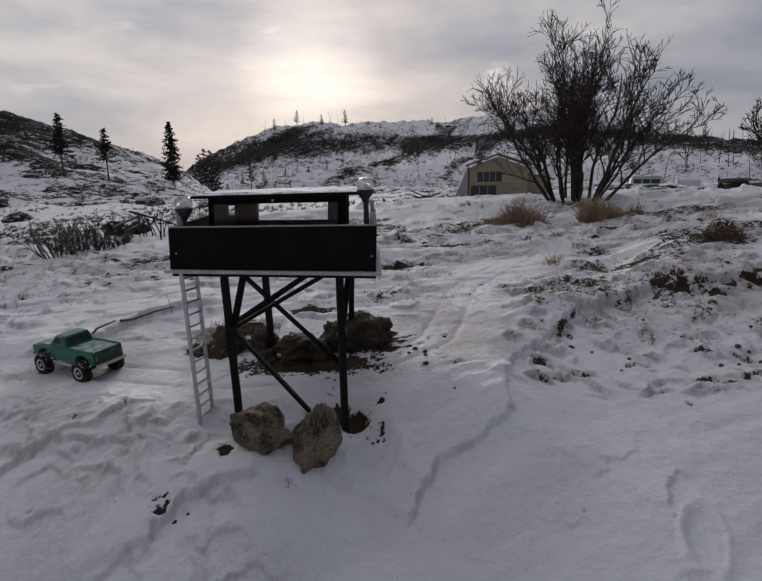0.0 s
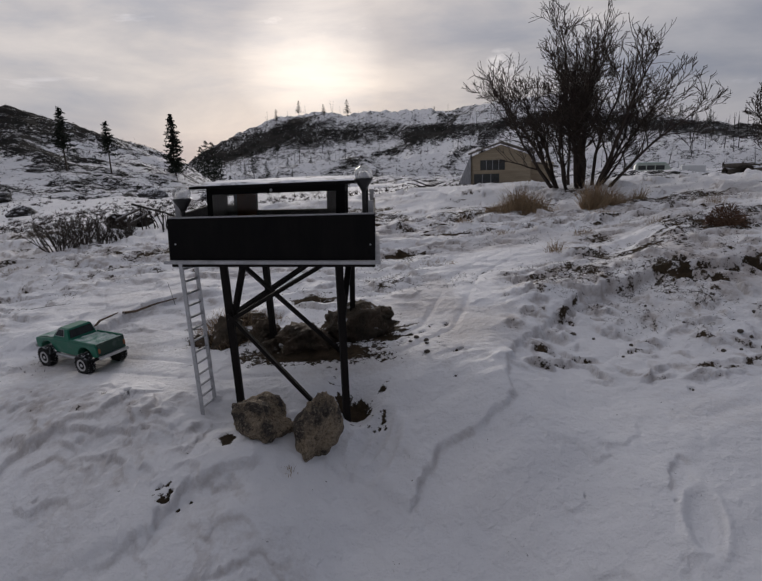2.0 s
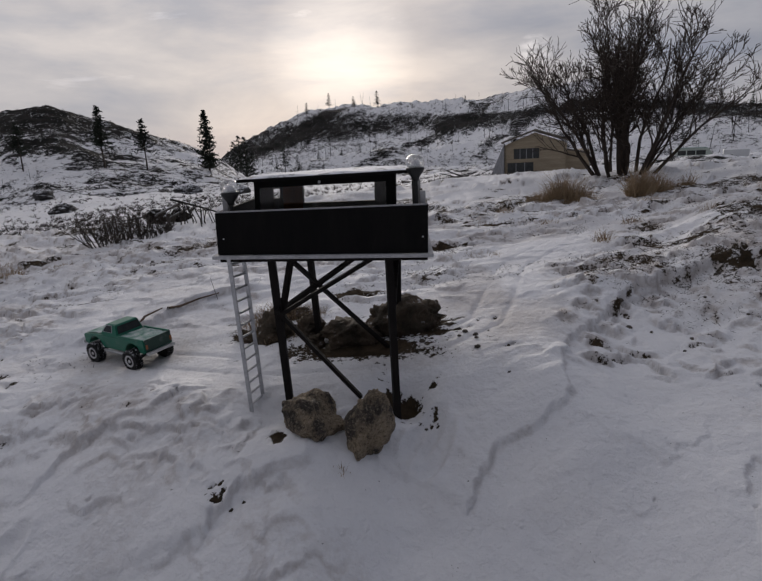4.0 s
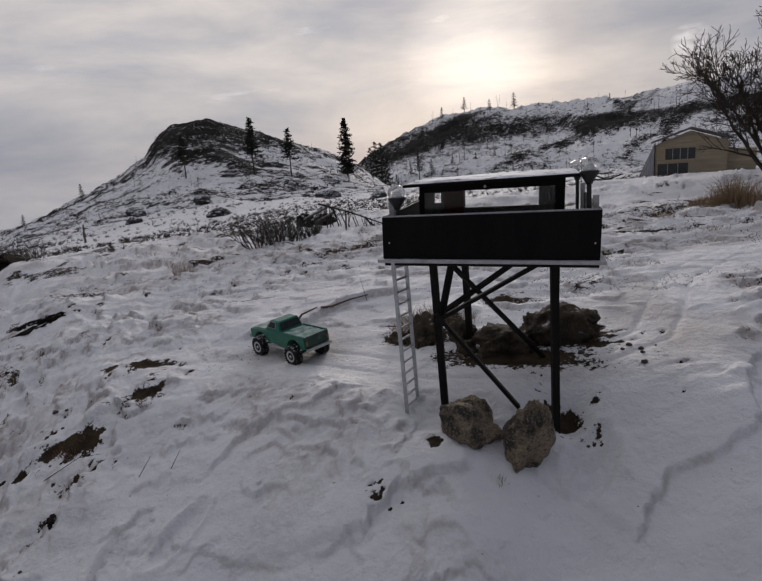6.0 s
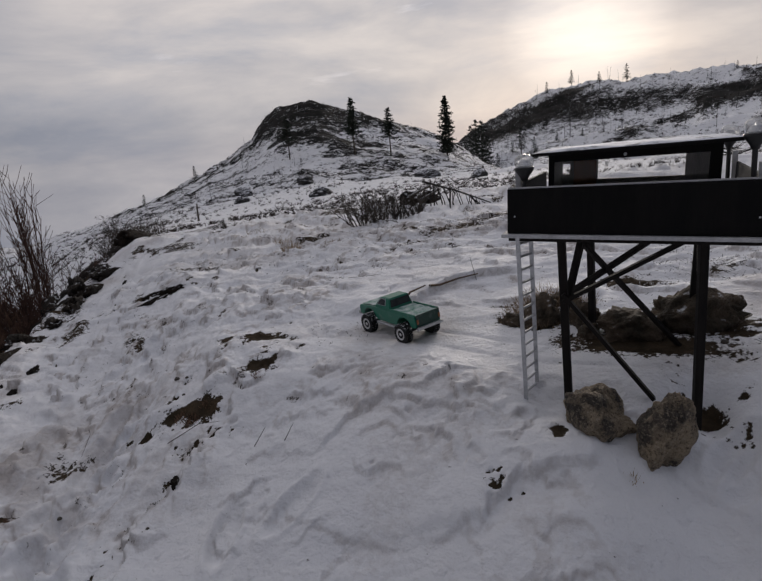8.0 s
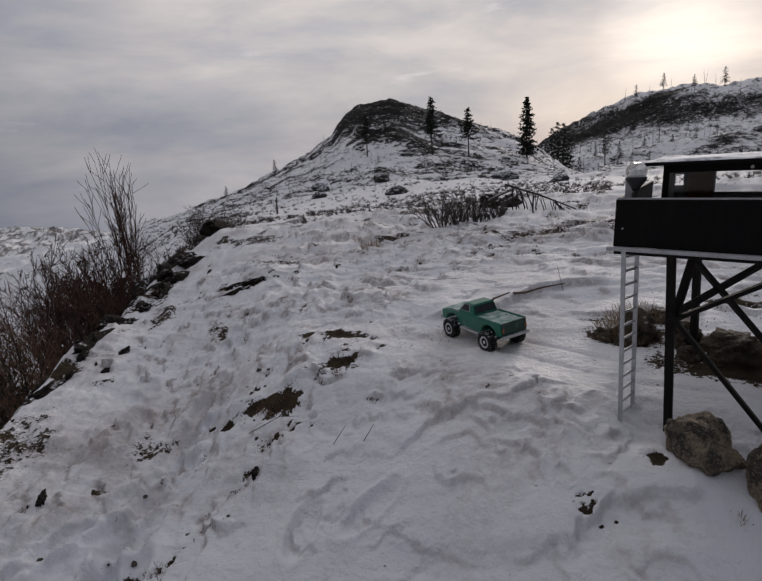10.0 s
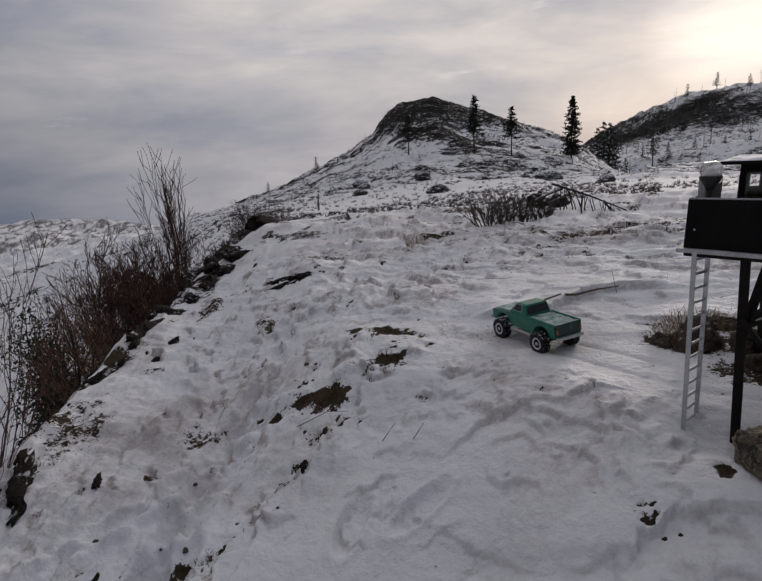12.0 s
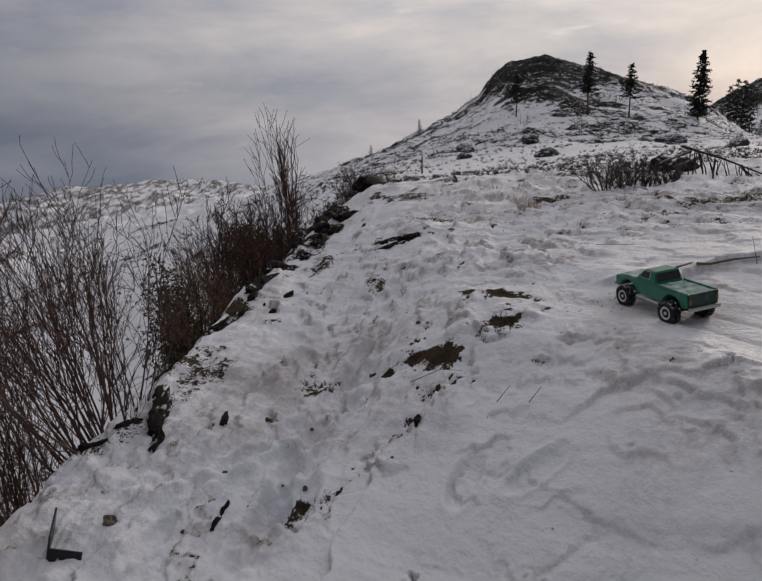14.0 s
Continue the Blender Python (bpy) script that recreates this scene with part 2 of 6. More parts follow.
RED_TWIG = grainy("reddish_bark", (0.055, 0.029, 0.022), (0.15, 0.080, 0.058), 10, 0.8)
GREY_TWIG = grainy("grey_brown_twigs", (0.050, 0.042, 0.035), (0.12, 0.10, 0.085), 10, 0.85)
DRY_GRASS = grainy("dry_straw_grass", (0.26, 0.185, 0.11), (0.50, 0.37, 0.23), 8, 0.85)
NEEDLES = grainy("pine_needles", (0.010, 0.016, 0.010), (0.028, 0.038, 0.022), 1.5, 0.8)
JUNIPER = grainy("juniper_green", (0.018, 0.030, 0.018), (0.045, 0.065, 0.036), 4, 0.8)
DEAD_WOOD = grainy("charred_dead_wood", (0.014, 0.013, 0.012), (0.050, 0.043, 0.037), 6, 0.85)
LOG_WOOD = grainy("weathered_log", (0.06, 0.05, 0.042), (0.17, 0.145, 0.12), 6, 0.85, snow=0.5)
PLANK = grainy("bare_yellow_boards", (0.36, 0.29, 0.20), (0.52, 0.43, 0.30), 3, 0.8, stretch=(0.2, 1, 3))
OLD_ROOF = grainy("snowy_shed_roof", (0.10, 0.085, 0.07), (0.20, 0.17, 0.14), 2, 0.85, snow=0.75)


def glass_material(name, tint=(0.9, 0.93, 0.93), rough=0.03):
    n = Nodes(name)
    n.bsdf.inputs["Transmission Weight"].default_value = 1.0
    n.bsdf.inputs["IOR"].default_value = 1.28
    n.bump(n.noise(30, 3, 0.5), 0.05, 0.002)
    return n.done(tint, rough, 0, 0.2)


GLASS = glass_material("clear_window_plastic", (0.84, 0.85, 0.86))
DOME = glass_material("cut_glass_globe", (0.90, 0.91, 0.92), 0.22)
DOME.node_tree.nodes["Principled BSDF"].inputs["Transmission Weight"].default_value = 0.82
DOME.node_tree.nodes["Principled BSDF"].inputs["IOR"].default_value = 1.4

# ---- mesh helpers ----


def link_bm(name, bm, material, parent=None, label="", smooth=False):
    me = bpy.data.meshes.new(name)
    bm.normal_update()
    if smooth:
        for f in bm.faces:
            f.smooth = True
    bm.to_mesh(me)
    bm.free()
    for m in material if isinstance(material, (list, tuple)) else (material,):
        me.materials.append(m)
    ob = new(name, me)
    if parent:
        ob.parent = parent
    if label:
        ob["label"] = label
    return ob


def part(name, bm, material, parent, label="", smooth=False):
    """One mesh object under a thing or under a part, in its parent's own coordinates."""
    return link_bm(name, bm, material, parent, label, smooth)


def thing(name, m, label, category, group="", kind=""):
    """An Empty at a thing's base."""
    ob = new(name)
    ob.empty_display_size = 0.1
    ob.matrix_world = m
    return tagged(ob, label, category, group, kind)


def box(bm, lo, hi, bevel=0.0, m=None):
    c = [(a + b) / 2 for a, b in zip(lo, hi)]
    s = [b - a for a, b in zip(lo, hi)]
    mat = Matrix.LocRotScale(c, None, s)
    r = bmesh.ops.create_cube(bm, size=1, matrix=(m @ mat) if m else mat)
    if bevel:
        edges = list({e for v in r["verts"] for e in v.link_edges})
        bmesh.ops.bevel(bm, geom=edges, offset=bevel, segments=2, affect="EDGES", profile=0.6)
    return bm


def bar(bm, a, b, w, d=None, bevel=0.0):
    """A squared timber from a to b."""
    a, b = Vector(a), Vector(b)
    q = (b - a).to_track_quat("Z", "Y")
    m = Matrix.LocRotScale((a + b) / 2, q, None)
    return box(bm, (-w / 2, -(d or w) / 2, -(b - a).length / 2), (w / 2, (d or w) / 2, (b - a).length / 2), bevel, m)


def cyl(bm, a, b, r1, r2=None, seg=12, caps=True):
    a, b = Vector(a), Vector(b)
    m = Matrix.LocRotScale((a + b) / 2, (b - a).to_track_quat("Z", "Y"), None)
    bmesh.ops.create_cone(bm, cap_ends=caps, segments=seg, radius1=r1, radius2=r1 if r2 is None else r2, depth=(b - a).length, matrix=m)
    return bm


def lathe(bm, rings, seg=20, m=None):
    """A turned form from (radius, height) rings."""
    loops = []
    for r, z in rings:
        loop = []
        for k in range(seg):
            p = Vector((r * math.cos(2 * math.pi * k / seg), r * math.sin(2 * math.pi * k / seg), z))
            loop.append(bm.verts.new(m @ p if m else p))
        loops.append(loop)
    for a, b in zip(loops, loops[1:]):
        for k in range(seg):
            bm.faces.new((a[k], a[(k + 1) % seg], b[(k + 1) % seg], b[k]))
    bm.faces.new(loops[0][::-1]), bm.faces.new(loops[-1])
    return bm


def B():
    return bmesh.new()


# ---- the lie of the land ----


def vnoise(x, y, seed):
    """Smooth lattice noise in -1..1."""
    xi, yi = np.floor(x).astype(np.int64), np.floor(y).astype(np.int64)
    fx, fy = x - xi, y - yi

    def h(a, b):
        n = (a * 374761393 + b * 668265263 + seed * 974634777) & 0x7FFFFFFF
        n = ((n ^ (n >> 13)) * 1274126177) & 0x7FFFFFFF
        n = ((n ^ (n >> 16)) * 2246822519) & 0x7FFFFFFF
        return (n & 0xFFFF) / 32767.5 - 1

    u, v = fx * fx * fx * (fx * (fx * 6 - 15) + 10), fy * fy * fy * (fy * (fy * 6 - 15) + 10)
    return (h(xi, yi) * (1 - u) + h(xi + 1, yi) * u) * (1 - v) + (h(xi, yi + 1) * (1 - u) + h(xi + 1, yi + 1) * u) * v


def fbm(x, y, seed, octaves=4, gain=0.5, ridged=False):
    out, amp = 0.0, 1.0
    for o in range(octaves):
        n = vnoise(x * 2.03**o + 17.3 * o, y * 2.03**o - 9.1 * o, seed + o)
        out = out + amp * ((1 - 2 * np.abs(n)) if ridged else n)
        amp *= gain
    return out


def step(a, b, x):
    t = np.clip((x - a) / (b - a), 0, 1)
    return t * t * (3 - 2 * t)


EYE_X, EYE_Y, EYE_Z = -0.2, 0.0, 1.1  # the middle of the land's polar grid
# skyline of the rocky knoll and of the long ridge: degrees left of +y, degrees up
KNOLL = ((-60, -5), (14, -4.2), (17, -2.2), (19, -0.7), (21.7, 0.7), (24.3, 1.7), (28.2, 3.1), (31.8, 4.2), (35, 3.6), (36.4, 2.6), (37.4, 1.4), (40, -0.5), (43.1, -1.9), (47.9, -3.9), (51.7, -5.1), (55.3, -5.6), (62, -7.5), (90, -14))
RIDGE = ((-60, 0.5), (-32, 0.7), (-26.4, 1.5), (-20.4, 3.1), (-17.5, 4.3), (-10.2, 3.7), (-6.6, 3.3), (6.2, 3.3), (9.6, 3.0), (13, 1.9), (16.2, 0.4), (20, -2), (30, -5), (60, -6.6), (90, -9))
RANGE = ((-60, -2), (30, -5.4), (58, -5.8), (66, -4.8), (75, -4.7), (80, -5.5), (95, -5.2))


def table(rows, az):
    return np.interp(az, [r[0] for r in rows], [r[1] for r in rows])


def near_land(x, y):
    """The snow slope that the tower stands on, within some metres of the camera."""
    t = 0.03 + 0.045 * (y - 2.8) + np.where(x > 0, 0.050, 0.040) * x
    t = t - 0.035 * np.maximum(y - 6, 0)
    edge = 2.38 - 0.16 * np.clip(x, -2.6, 1.5) + 0.8 * np.maximum(-2.6 - x, 0)
    edge = edge + 0.10 * fbm(x * 1.1, y * 0.4, 3, 3) + 0.46 * step(-0.58, -0.10, x) * step(0.95, 0.15, x)
    d = edge - y
    deep = 0.47 - 0.16 * step(-2.6, -5.0, x)
    bank = deep * step(-0.15, 1.55, d) + 0.05 * np.maximum(d - 0.7, 0)
    t = t * step(-1.5, 0.6, -d * 0.8 + 0.2) - bank
    t = t - 0.06 * np.exp(-(((x + 0.68) / 0.20) ** 2 + ((y - 2.42) / 0.15) ** 2))
    t = t - 0.10 * np.exp(-(((x + 0.15) / 0.10) ** 2 + ((y - 2.57) / 0.12) ** 2))
    # a shallow hollow to the side of the wheel track
    w = x - (0.55 + 0.40 * (y - 2.3)) + 0.12 * fbm(x * 1.3, y * 1.3, 41, 3)
    t = t - 0.17 * step(-0.2, 0.5, w) * step(4.3, 3.0, y) * step(1.0, 2.2, y)
    t = t + 0.12 * step(3.1, 3.9, y - 0.12 * x) * step(0.2, 0.9, w) * step(7.5, 5.0, y)
    # the flank falls away to the valley past a curved brow
    q = (x + 3.05 + 0.73 * y + 0.12 * np.clip(y - 1.5, 0, 3.5)) / 1.24 + (0.06 + 0.10 * step(1.2, 2.6, y)) * fbm(x * 0.8, y * 0.8, 31, 3)
    t = t - (0.95 + 0.45 * step(1.6, 0.6, y)) * np.maximum(-q, 0)
    return t, d, q, w


def far_land(az, dist):
    """Heights past the brow: a dip, the knoll, the ridge behind it and the range over the valley."""
    deg = np.degrees(np.arctan2(1, 1)) / 45
    rough = 1 + 0 * dist
    crest = np.interp(az, (-60, -30, -18, -8, 8, 20, 40, 49, 53, 58, 66, 75, 95), (-2.4, -2.6, -3.3, -3.5, -4.5, -5.4, -6.1, -6.4, -9.5, -18, -27, -36, -40))
    dip = np.interp(az, (-60, -18, -8, 8, 20, 40, 50, 55, 62, 75, 95), (-2.7, -3.7, -4.0, -4.9, -5.8, -6.3, -6.6, -10.0, -17, -27, -30))
    knoll, ridge, rng = table(KNOLL, az), table(RIDGE, az), table(RANGE, az)
    foot = np.interp(az, (-60, -18, 0, 12, 20, 30, 45, 52, 60, 75, 95), (-2.7, -3.4, -3.5, -3.6, -3.6, -3.2, -4.6, -5.5, -10.0, -16, -18))
    mid = np.interp(az, (-60, -18, 0, 12), (-0.6, -0.2, -0.6, -1.8))
    logd = np.log(dist)
    levels = [(9.0, crest), (16.0, dip), (48.0, foot), (112.0, np.where(az > 13, knoll, np.minimum(foot + 0.8, -1.8))), (150.0, np.minimum(knoll, -1.5) - 0.6), (190.0, np.where(az > 16, np.minimum(ridge - 2.0, -4), mid)), (330.0, ridge), (520.0, ridge - 1.6), (1100.0, np.minimum(ridge, rng) - 1.5), (2300.0, rng), (4200.0, rng - 1.0)]
    el = levels[0][1] * rough * deg
    for (d0, e0), (d1, e1) in zip(levels, levels[1:]):
        u = step(math.log(d0), math.log(d1), logd)
        el = el + (e1 - e0) * u
    return EYE_Z + dist * np.tan(np.radians(el))


# bare soil: x, y, half widths
DIRT = (
    (-0.38, 3.02, 0.36, 0.16), (-0.13, 3.36, 0.24, 0.18), (-0.95, 3.34, 0.20, 0.17), (-0.52, 4.02, 0.20, 0.12), (-0.13, 2.60, 0.065, 0.060), (-0.66, 2.20, 0.022, 0.035), (0.10, 3.22, 0.08, 0.05),
    (0.14, 5.32, 0.22, 0.10), (2.83, 4.85, 0.16, 0.12), (2.58, 5.46, 0.16, 0.06), (0.63, 6.18, 0.25, 0.06), (2.04, 3.92, 0.05, 0.04), (2.50, 3.93, 0.06, 0.035), (2.62, 3.98, 0.05, 0.03), (2.20, 3.84, 0.05, 0.03))
# bare soil on the side slope
SLOPE_DIRT = (
    (-2.58, 2.93, 0.115, 0.075), (-2.385, 2.585, 0.060, 0.050), (-2.83, 2.866, 0.055, 0.045), (-2.555, 2.245, 0.100, 0.085), (-2.68, 2.19, 0.05, 0.05), (-2.82, 2.10, 0.022, 0.03), (-2.43, 1.22, 0.045, 0.050),
    (-2.35, 1.83, 0.035, 0.016), (-2.36, 1.71, 0.030, 0.022), (-3.10, 1.48, 0.035, 0.03), (-2.93, 2.11, 0.02, 0.02), (-4.55, 4.05, 0.10, 0.08), (-4.86, 3.98, 0.09, 0.08), (-0.84, 1.935, 0.016, 0.013), (-0.79, 1.925, 0.013, 0.012), (-0.75, 1.955, 0.011, 0.011))
# wind-cut lips: height, how far the raised side runs back, and the line of the lip with the raised side to its left
LIPS = (
    (0.028, 0.40, ((0.07, 2.01), (0.12, 2.07), (0.13, 2.14), (0.21, 2.26), (0.4, 2.33), (0.54, 2.39), (0.57, 2.55), (0.71, 3.06), (1.21, 3.62), (1.51, 3.85), (1.9, 3.95))),
    (0.034, 0.30, ((-0.86, 1.83), (-0.88, 1.9), (-0.84, 1.95), (-0.77, 2.0), (-0.64, 2.04), (-0.53, 2.09), (-0.44, 2.15))),
    (0.022, 0.30, ((-1.67, 2.08), (-1.64, 2.24), (-1.48, 2.37), (-1.29, 2.30), (-1.05, 2.28))),
    (0.010, 0.26, ((-1.53, 2.10), (-1.40, 2.17), (-1.22, 2.13))),
    (0.011, 0.26, ((-2.03, 1.98), (-1.91, 2.07), (-1.70, 2.02))),
    (0.009, 0.30, ((-1.75, 1.82), (-1.48, 1.74), (-1.36, 1.71), (-1.05, 1.70))),
    (0.014, 0.22, ((1.03, 1.88), (1.08, 2.04), (1.15, 2.12), (1.22, 2.08))))
# the same round the pit, on the far slope and along the side path
FAR_LIPS = (
    (0.014, 0.22, 0.2, ((0.05, 3.30), (-0.08, 3.05), (-0.30, 2.89), (-0.62, 2.92), (-0.80, 3.06), (-0.95, 3.12))),
    (0.050, 0.50, 0.0, ((-2.3, 3.30), (-1.86, 3.55), (-1.74, 4.10), (-1.55, 4.24), (-1.2, 4.33))),
    (0.055, 0.60, 1.0, ((0.95, 3.30), (1.25, 3.72), (1.83, 3.95), (2.61, 3.93), (3.3, 4.1), (4.2, 4.2))),
    (0.045, 0.40, 0.35, ((-2.36, 2.10), (-2.29, 1.75), (-2.31, 1.60), (-2.17, 1.31), (-2.02, 0.97), (-1.9, 0.6))),
    (0.030, 0.25, 0.3, ((-2.95, 2.75), (-2.72, 2.60), (-2.62, 2.40), (-2.50, 2.34))))
# the scuffed path down the side slope
SIDE_PATH = ((-3.15, 2.35), (-3.0, 1.97), (-2.78, 1.59), (-2.60, 1.31), (-2.47, 1.11), (-2.30, 0.85))


def worley(x, y, seed):
    """Distance to the nearest of a lattice of scattered points."""
    xi, yi = np.floor(x).astype(np.int64), np.floor(y).astype(np.int64)
    best = 9.0 + 0 * x
    for i in (-1, 0, 1):
        for j in (-1, 0, 1):
            n = ((xi + i) * 374761393 + (yi + j) * 668265263 + seed * 974634777) & 0x7FFFFFFF
            n = ((n ^ (n >> 13)) * 1274126177) & 0x7FFFFFFF
            px, py = (n & 0x3FF) / 1023.0, ((n >> 10) & 0x3FF) / 1023.0
            best = np.minimum(best, (xi + i + px - x) ** 2 + (yi + j + py - y) ** 2)
    return np.sqrt(best)


def lip(x, y, rise, reach, line):
    """A drift that climbs gently and breaks off along a ragged line; it ends a few reaches away."""
    xs, ys, far = [p[0] for p in line], [p[1] for p in line], 4 * reach + 0.3
    hit = np.flatnonzero((x > min(xs) - far) & (x < max(xs) + far) & (y > min(ys) - far) & (y < max(ys) + far))
    rim, seam = 0 * x, 0 * x
    if len(hit):
        rim[hit], seam[hit] = lip_near(x[hit], y[hit], rise, reach, line, far)
    return rim, seam


def lip_near(x, y, rise, reach, line, far):
    wx, wy = x + 0.03 * fbm(x * 8, y * 8, 71, 4), y + 0.03 * fbm(x * 8, y * 8, 75, 4)
    best, signed, along = 99.0 + 0 * x, 0 * x, 0 * x
    for k, ((ax, ay), (bx, by)) in enumerate(zip(line, line[1:])):
        dx, dy = bx - ax, by - ay
        u = np.clip(((wx - ax) * dx + (wy - ay) * dy) / (dx * dx + dy * dy), 0, 1)
        ex, ey = wx - ax - u * dx, wy - ay - u * dy
        dist = np.hypot(ex, ey)
        near = dist < best
        best = np.where(near, dist, best)
        signed = np.where(near, np.where(dx * ey - dy * ex > 0, dist, -dist), signed)
        along = np.where(near, k + u, along)
    ends = step(0, 0.5, along) * step(len(line) - 1, len(line) - 1.7, along)
    rim = rise * ends * step(-0.007, 0.002, signed) * np.exp(-np.maximum(signed, 0) / reach) * step(far, 0.7 * far, best) - 0.25 * rise * ends * np.exp(-((signed + 0.06) / 0.06) ** 2)
    # the seam on the lip face gets coloured with dirt and painted shade
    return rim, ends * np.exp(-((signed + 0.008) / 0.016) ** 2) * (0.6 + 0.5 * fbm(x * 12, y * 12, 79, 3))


def scatter_scallops():
    """Small wind-cut drifts: place, way they face, half width, rise, reach, bow, bared soil."""
    rnd, rows = random.Random(41), []

    def add(n, xs, ys, face, spread, wide, rise, bare):
        for _ in range(n):
            w = wide[0] * (wide[1] / wide[0]) ** rnd.random()
            h = 1.5 * rise[0] * (rise[1] / rise[0]) ** rnd.random()
            rows.append((rnd.uniform(*xs), rnd.uniform(*ys), radians(rnd.gauss(face, spread)), w, h, w * rnd.uniform(0.5, 1.6), rnd.uniform(-0.5, 0.7), bare * rnd.random() ** 1.5))

    add(22, (-2.0, 2.0), (1.2, 3.0), -105, 25, (0.10, 0.30), (0.003, 0.008), 0.10)
    add(34, (-2.2, -0.4), (1.4, 2.9), -100, 35, (0.10, 0.30), (0.007, 0.015), 0.12)
    add(60, (-2.0, -0.8), (2.2, 2.95), -95, 45, (0.05, 0.20), (0.008, 0.024), 0.36)
    add(170, (0.75, 2.7), (2.7, 4.3), -115, 40, (0.04, 0.16), (0.010, 0.034), 0.60)
    add(520, (-3.2, 4.5), (3.6, 7.5), -108, 32, (0.06, 0.26), (0.010, 0.036), 0.56)
    add(330, (-6.5, 6.0), (6.0, 10.5), -100, 40, (0.10, 0.36), (0.02, 0.06), 0.60)
    add(330, (-5.5, -2.2), (2.4, 7.0), -140, 30, (0.06, 0.30), (0.012, 0.040), 0.52)
    add(90, (-3.7, -2.3), (0.2, 2.8), -148, 22, (0.06, 0.36), (0.008, 0.026), 0.52)
    return np.array(rows)


def scallops(x, y):
    """Relief of the small drifts, the soil bared under their edges, and the dirt and painted shade on their faces."""
    add, pit, bare, face_dirt_shade = 0 * x, 0 * x, 0 * x, 0 * x
    jag = 0.040 * fbm(x * 7, y * 7, 141, 3) + 0.016 * fbm(x * 26, y * 26, 145, 3)
    lo_x, hi_x, lo_y, hi_y = x.min() - 1, x.max() + 1, y.min() - 1, y.max() + 1
    for px, py, face, w, h, reach, bow, soil in SCALLOPS:
        if not (lo_x < px < hi_x and lo_y < py < hi_y):
            continue
        size = w + 2.2 * reach
        hit = np.flatnonzero((np.abs(x - px) < size) & (np.abs(y - py) < size))
        if not len(hit):
            continue
        ex, ey = x[hit] - px, y[hit] - py
        c, sn = math.cos(face), math.sin(face)
        u, v = -ex * sn + ey * c, -(ex * c + ey * sn)
        v = v - bow * u * u / w + jag[hit] * (1 + 2.0 * w)
        bell = np.clip(1 - (u / w) ** 2, 0, 1) ** 0.8
        crest = h * bell * step(-0.007, 0.003, v) * np.exp(-np.maximum(v, 0) / reach) * step(2.2 * reach, 1.4 * reach, v)
        add[hit] = np.maximum(add[hit], crest)
        pit[hit] = np.maximum(pit[hit], 0.35 * h * bell * np.exp(-((v + 0.030) / 0.024) ** 2))
        bare[hit] = np.maximum(bare[hit], soil * bell * np.exp(-((v + 0.012) / 0.026) ** 2))
        # face tone: dirt plus shade put into the colour under each edge
        face_dirt_shade[hit] = np.maximum(face_dirt_shade[hit], bell * min(1, h / 0.025) * np.exp(-((v + 0.008) / 0.014) ** 2))
    return add - pit, bare, face_dirt_shade


def footprints():
    """Boot prints down the side path and a few strays."""
    rnd, out = random.Random(5), []
    legs = list(zip(SIDE_PATH, SIDE_PATH[1:]))
    for (ax, ay), (bx, by), n in [(a, b, 3) for a, b in legs] + [((-2.9, 1.6), (-2.75, 0.6), 6), ((-3.3, 1.8), (-4.2, 2.6), 5), ((-3.3, 2.6), (-3.9, 3.3), 5)]:
        for k in range(n):
            u = (k + 0.5) / n
            out.append((ax + (bx - ax) * u + (0.07 if k % 2 else -0.07) + rnd.gauss(0, 0.02), ay + (by - ay) * u + rnd.gauss(0, 0.02), math.atan2(by - ay, bx - ax) + rnd.gauss(0, 0.2)))
    return out + [(-1.89, 1.65, 1.9), (-1.65, 1.80, 1.2), (-0.07, 2.38, 1.0), (-0.03, 2.29, 1.1), (1.09, 1.78, 1.2)]


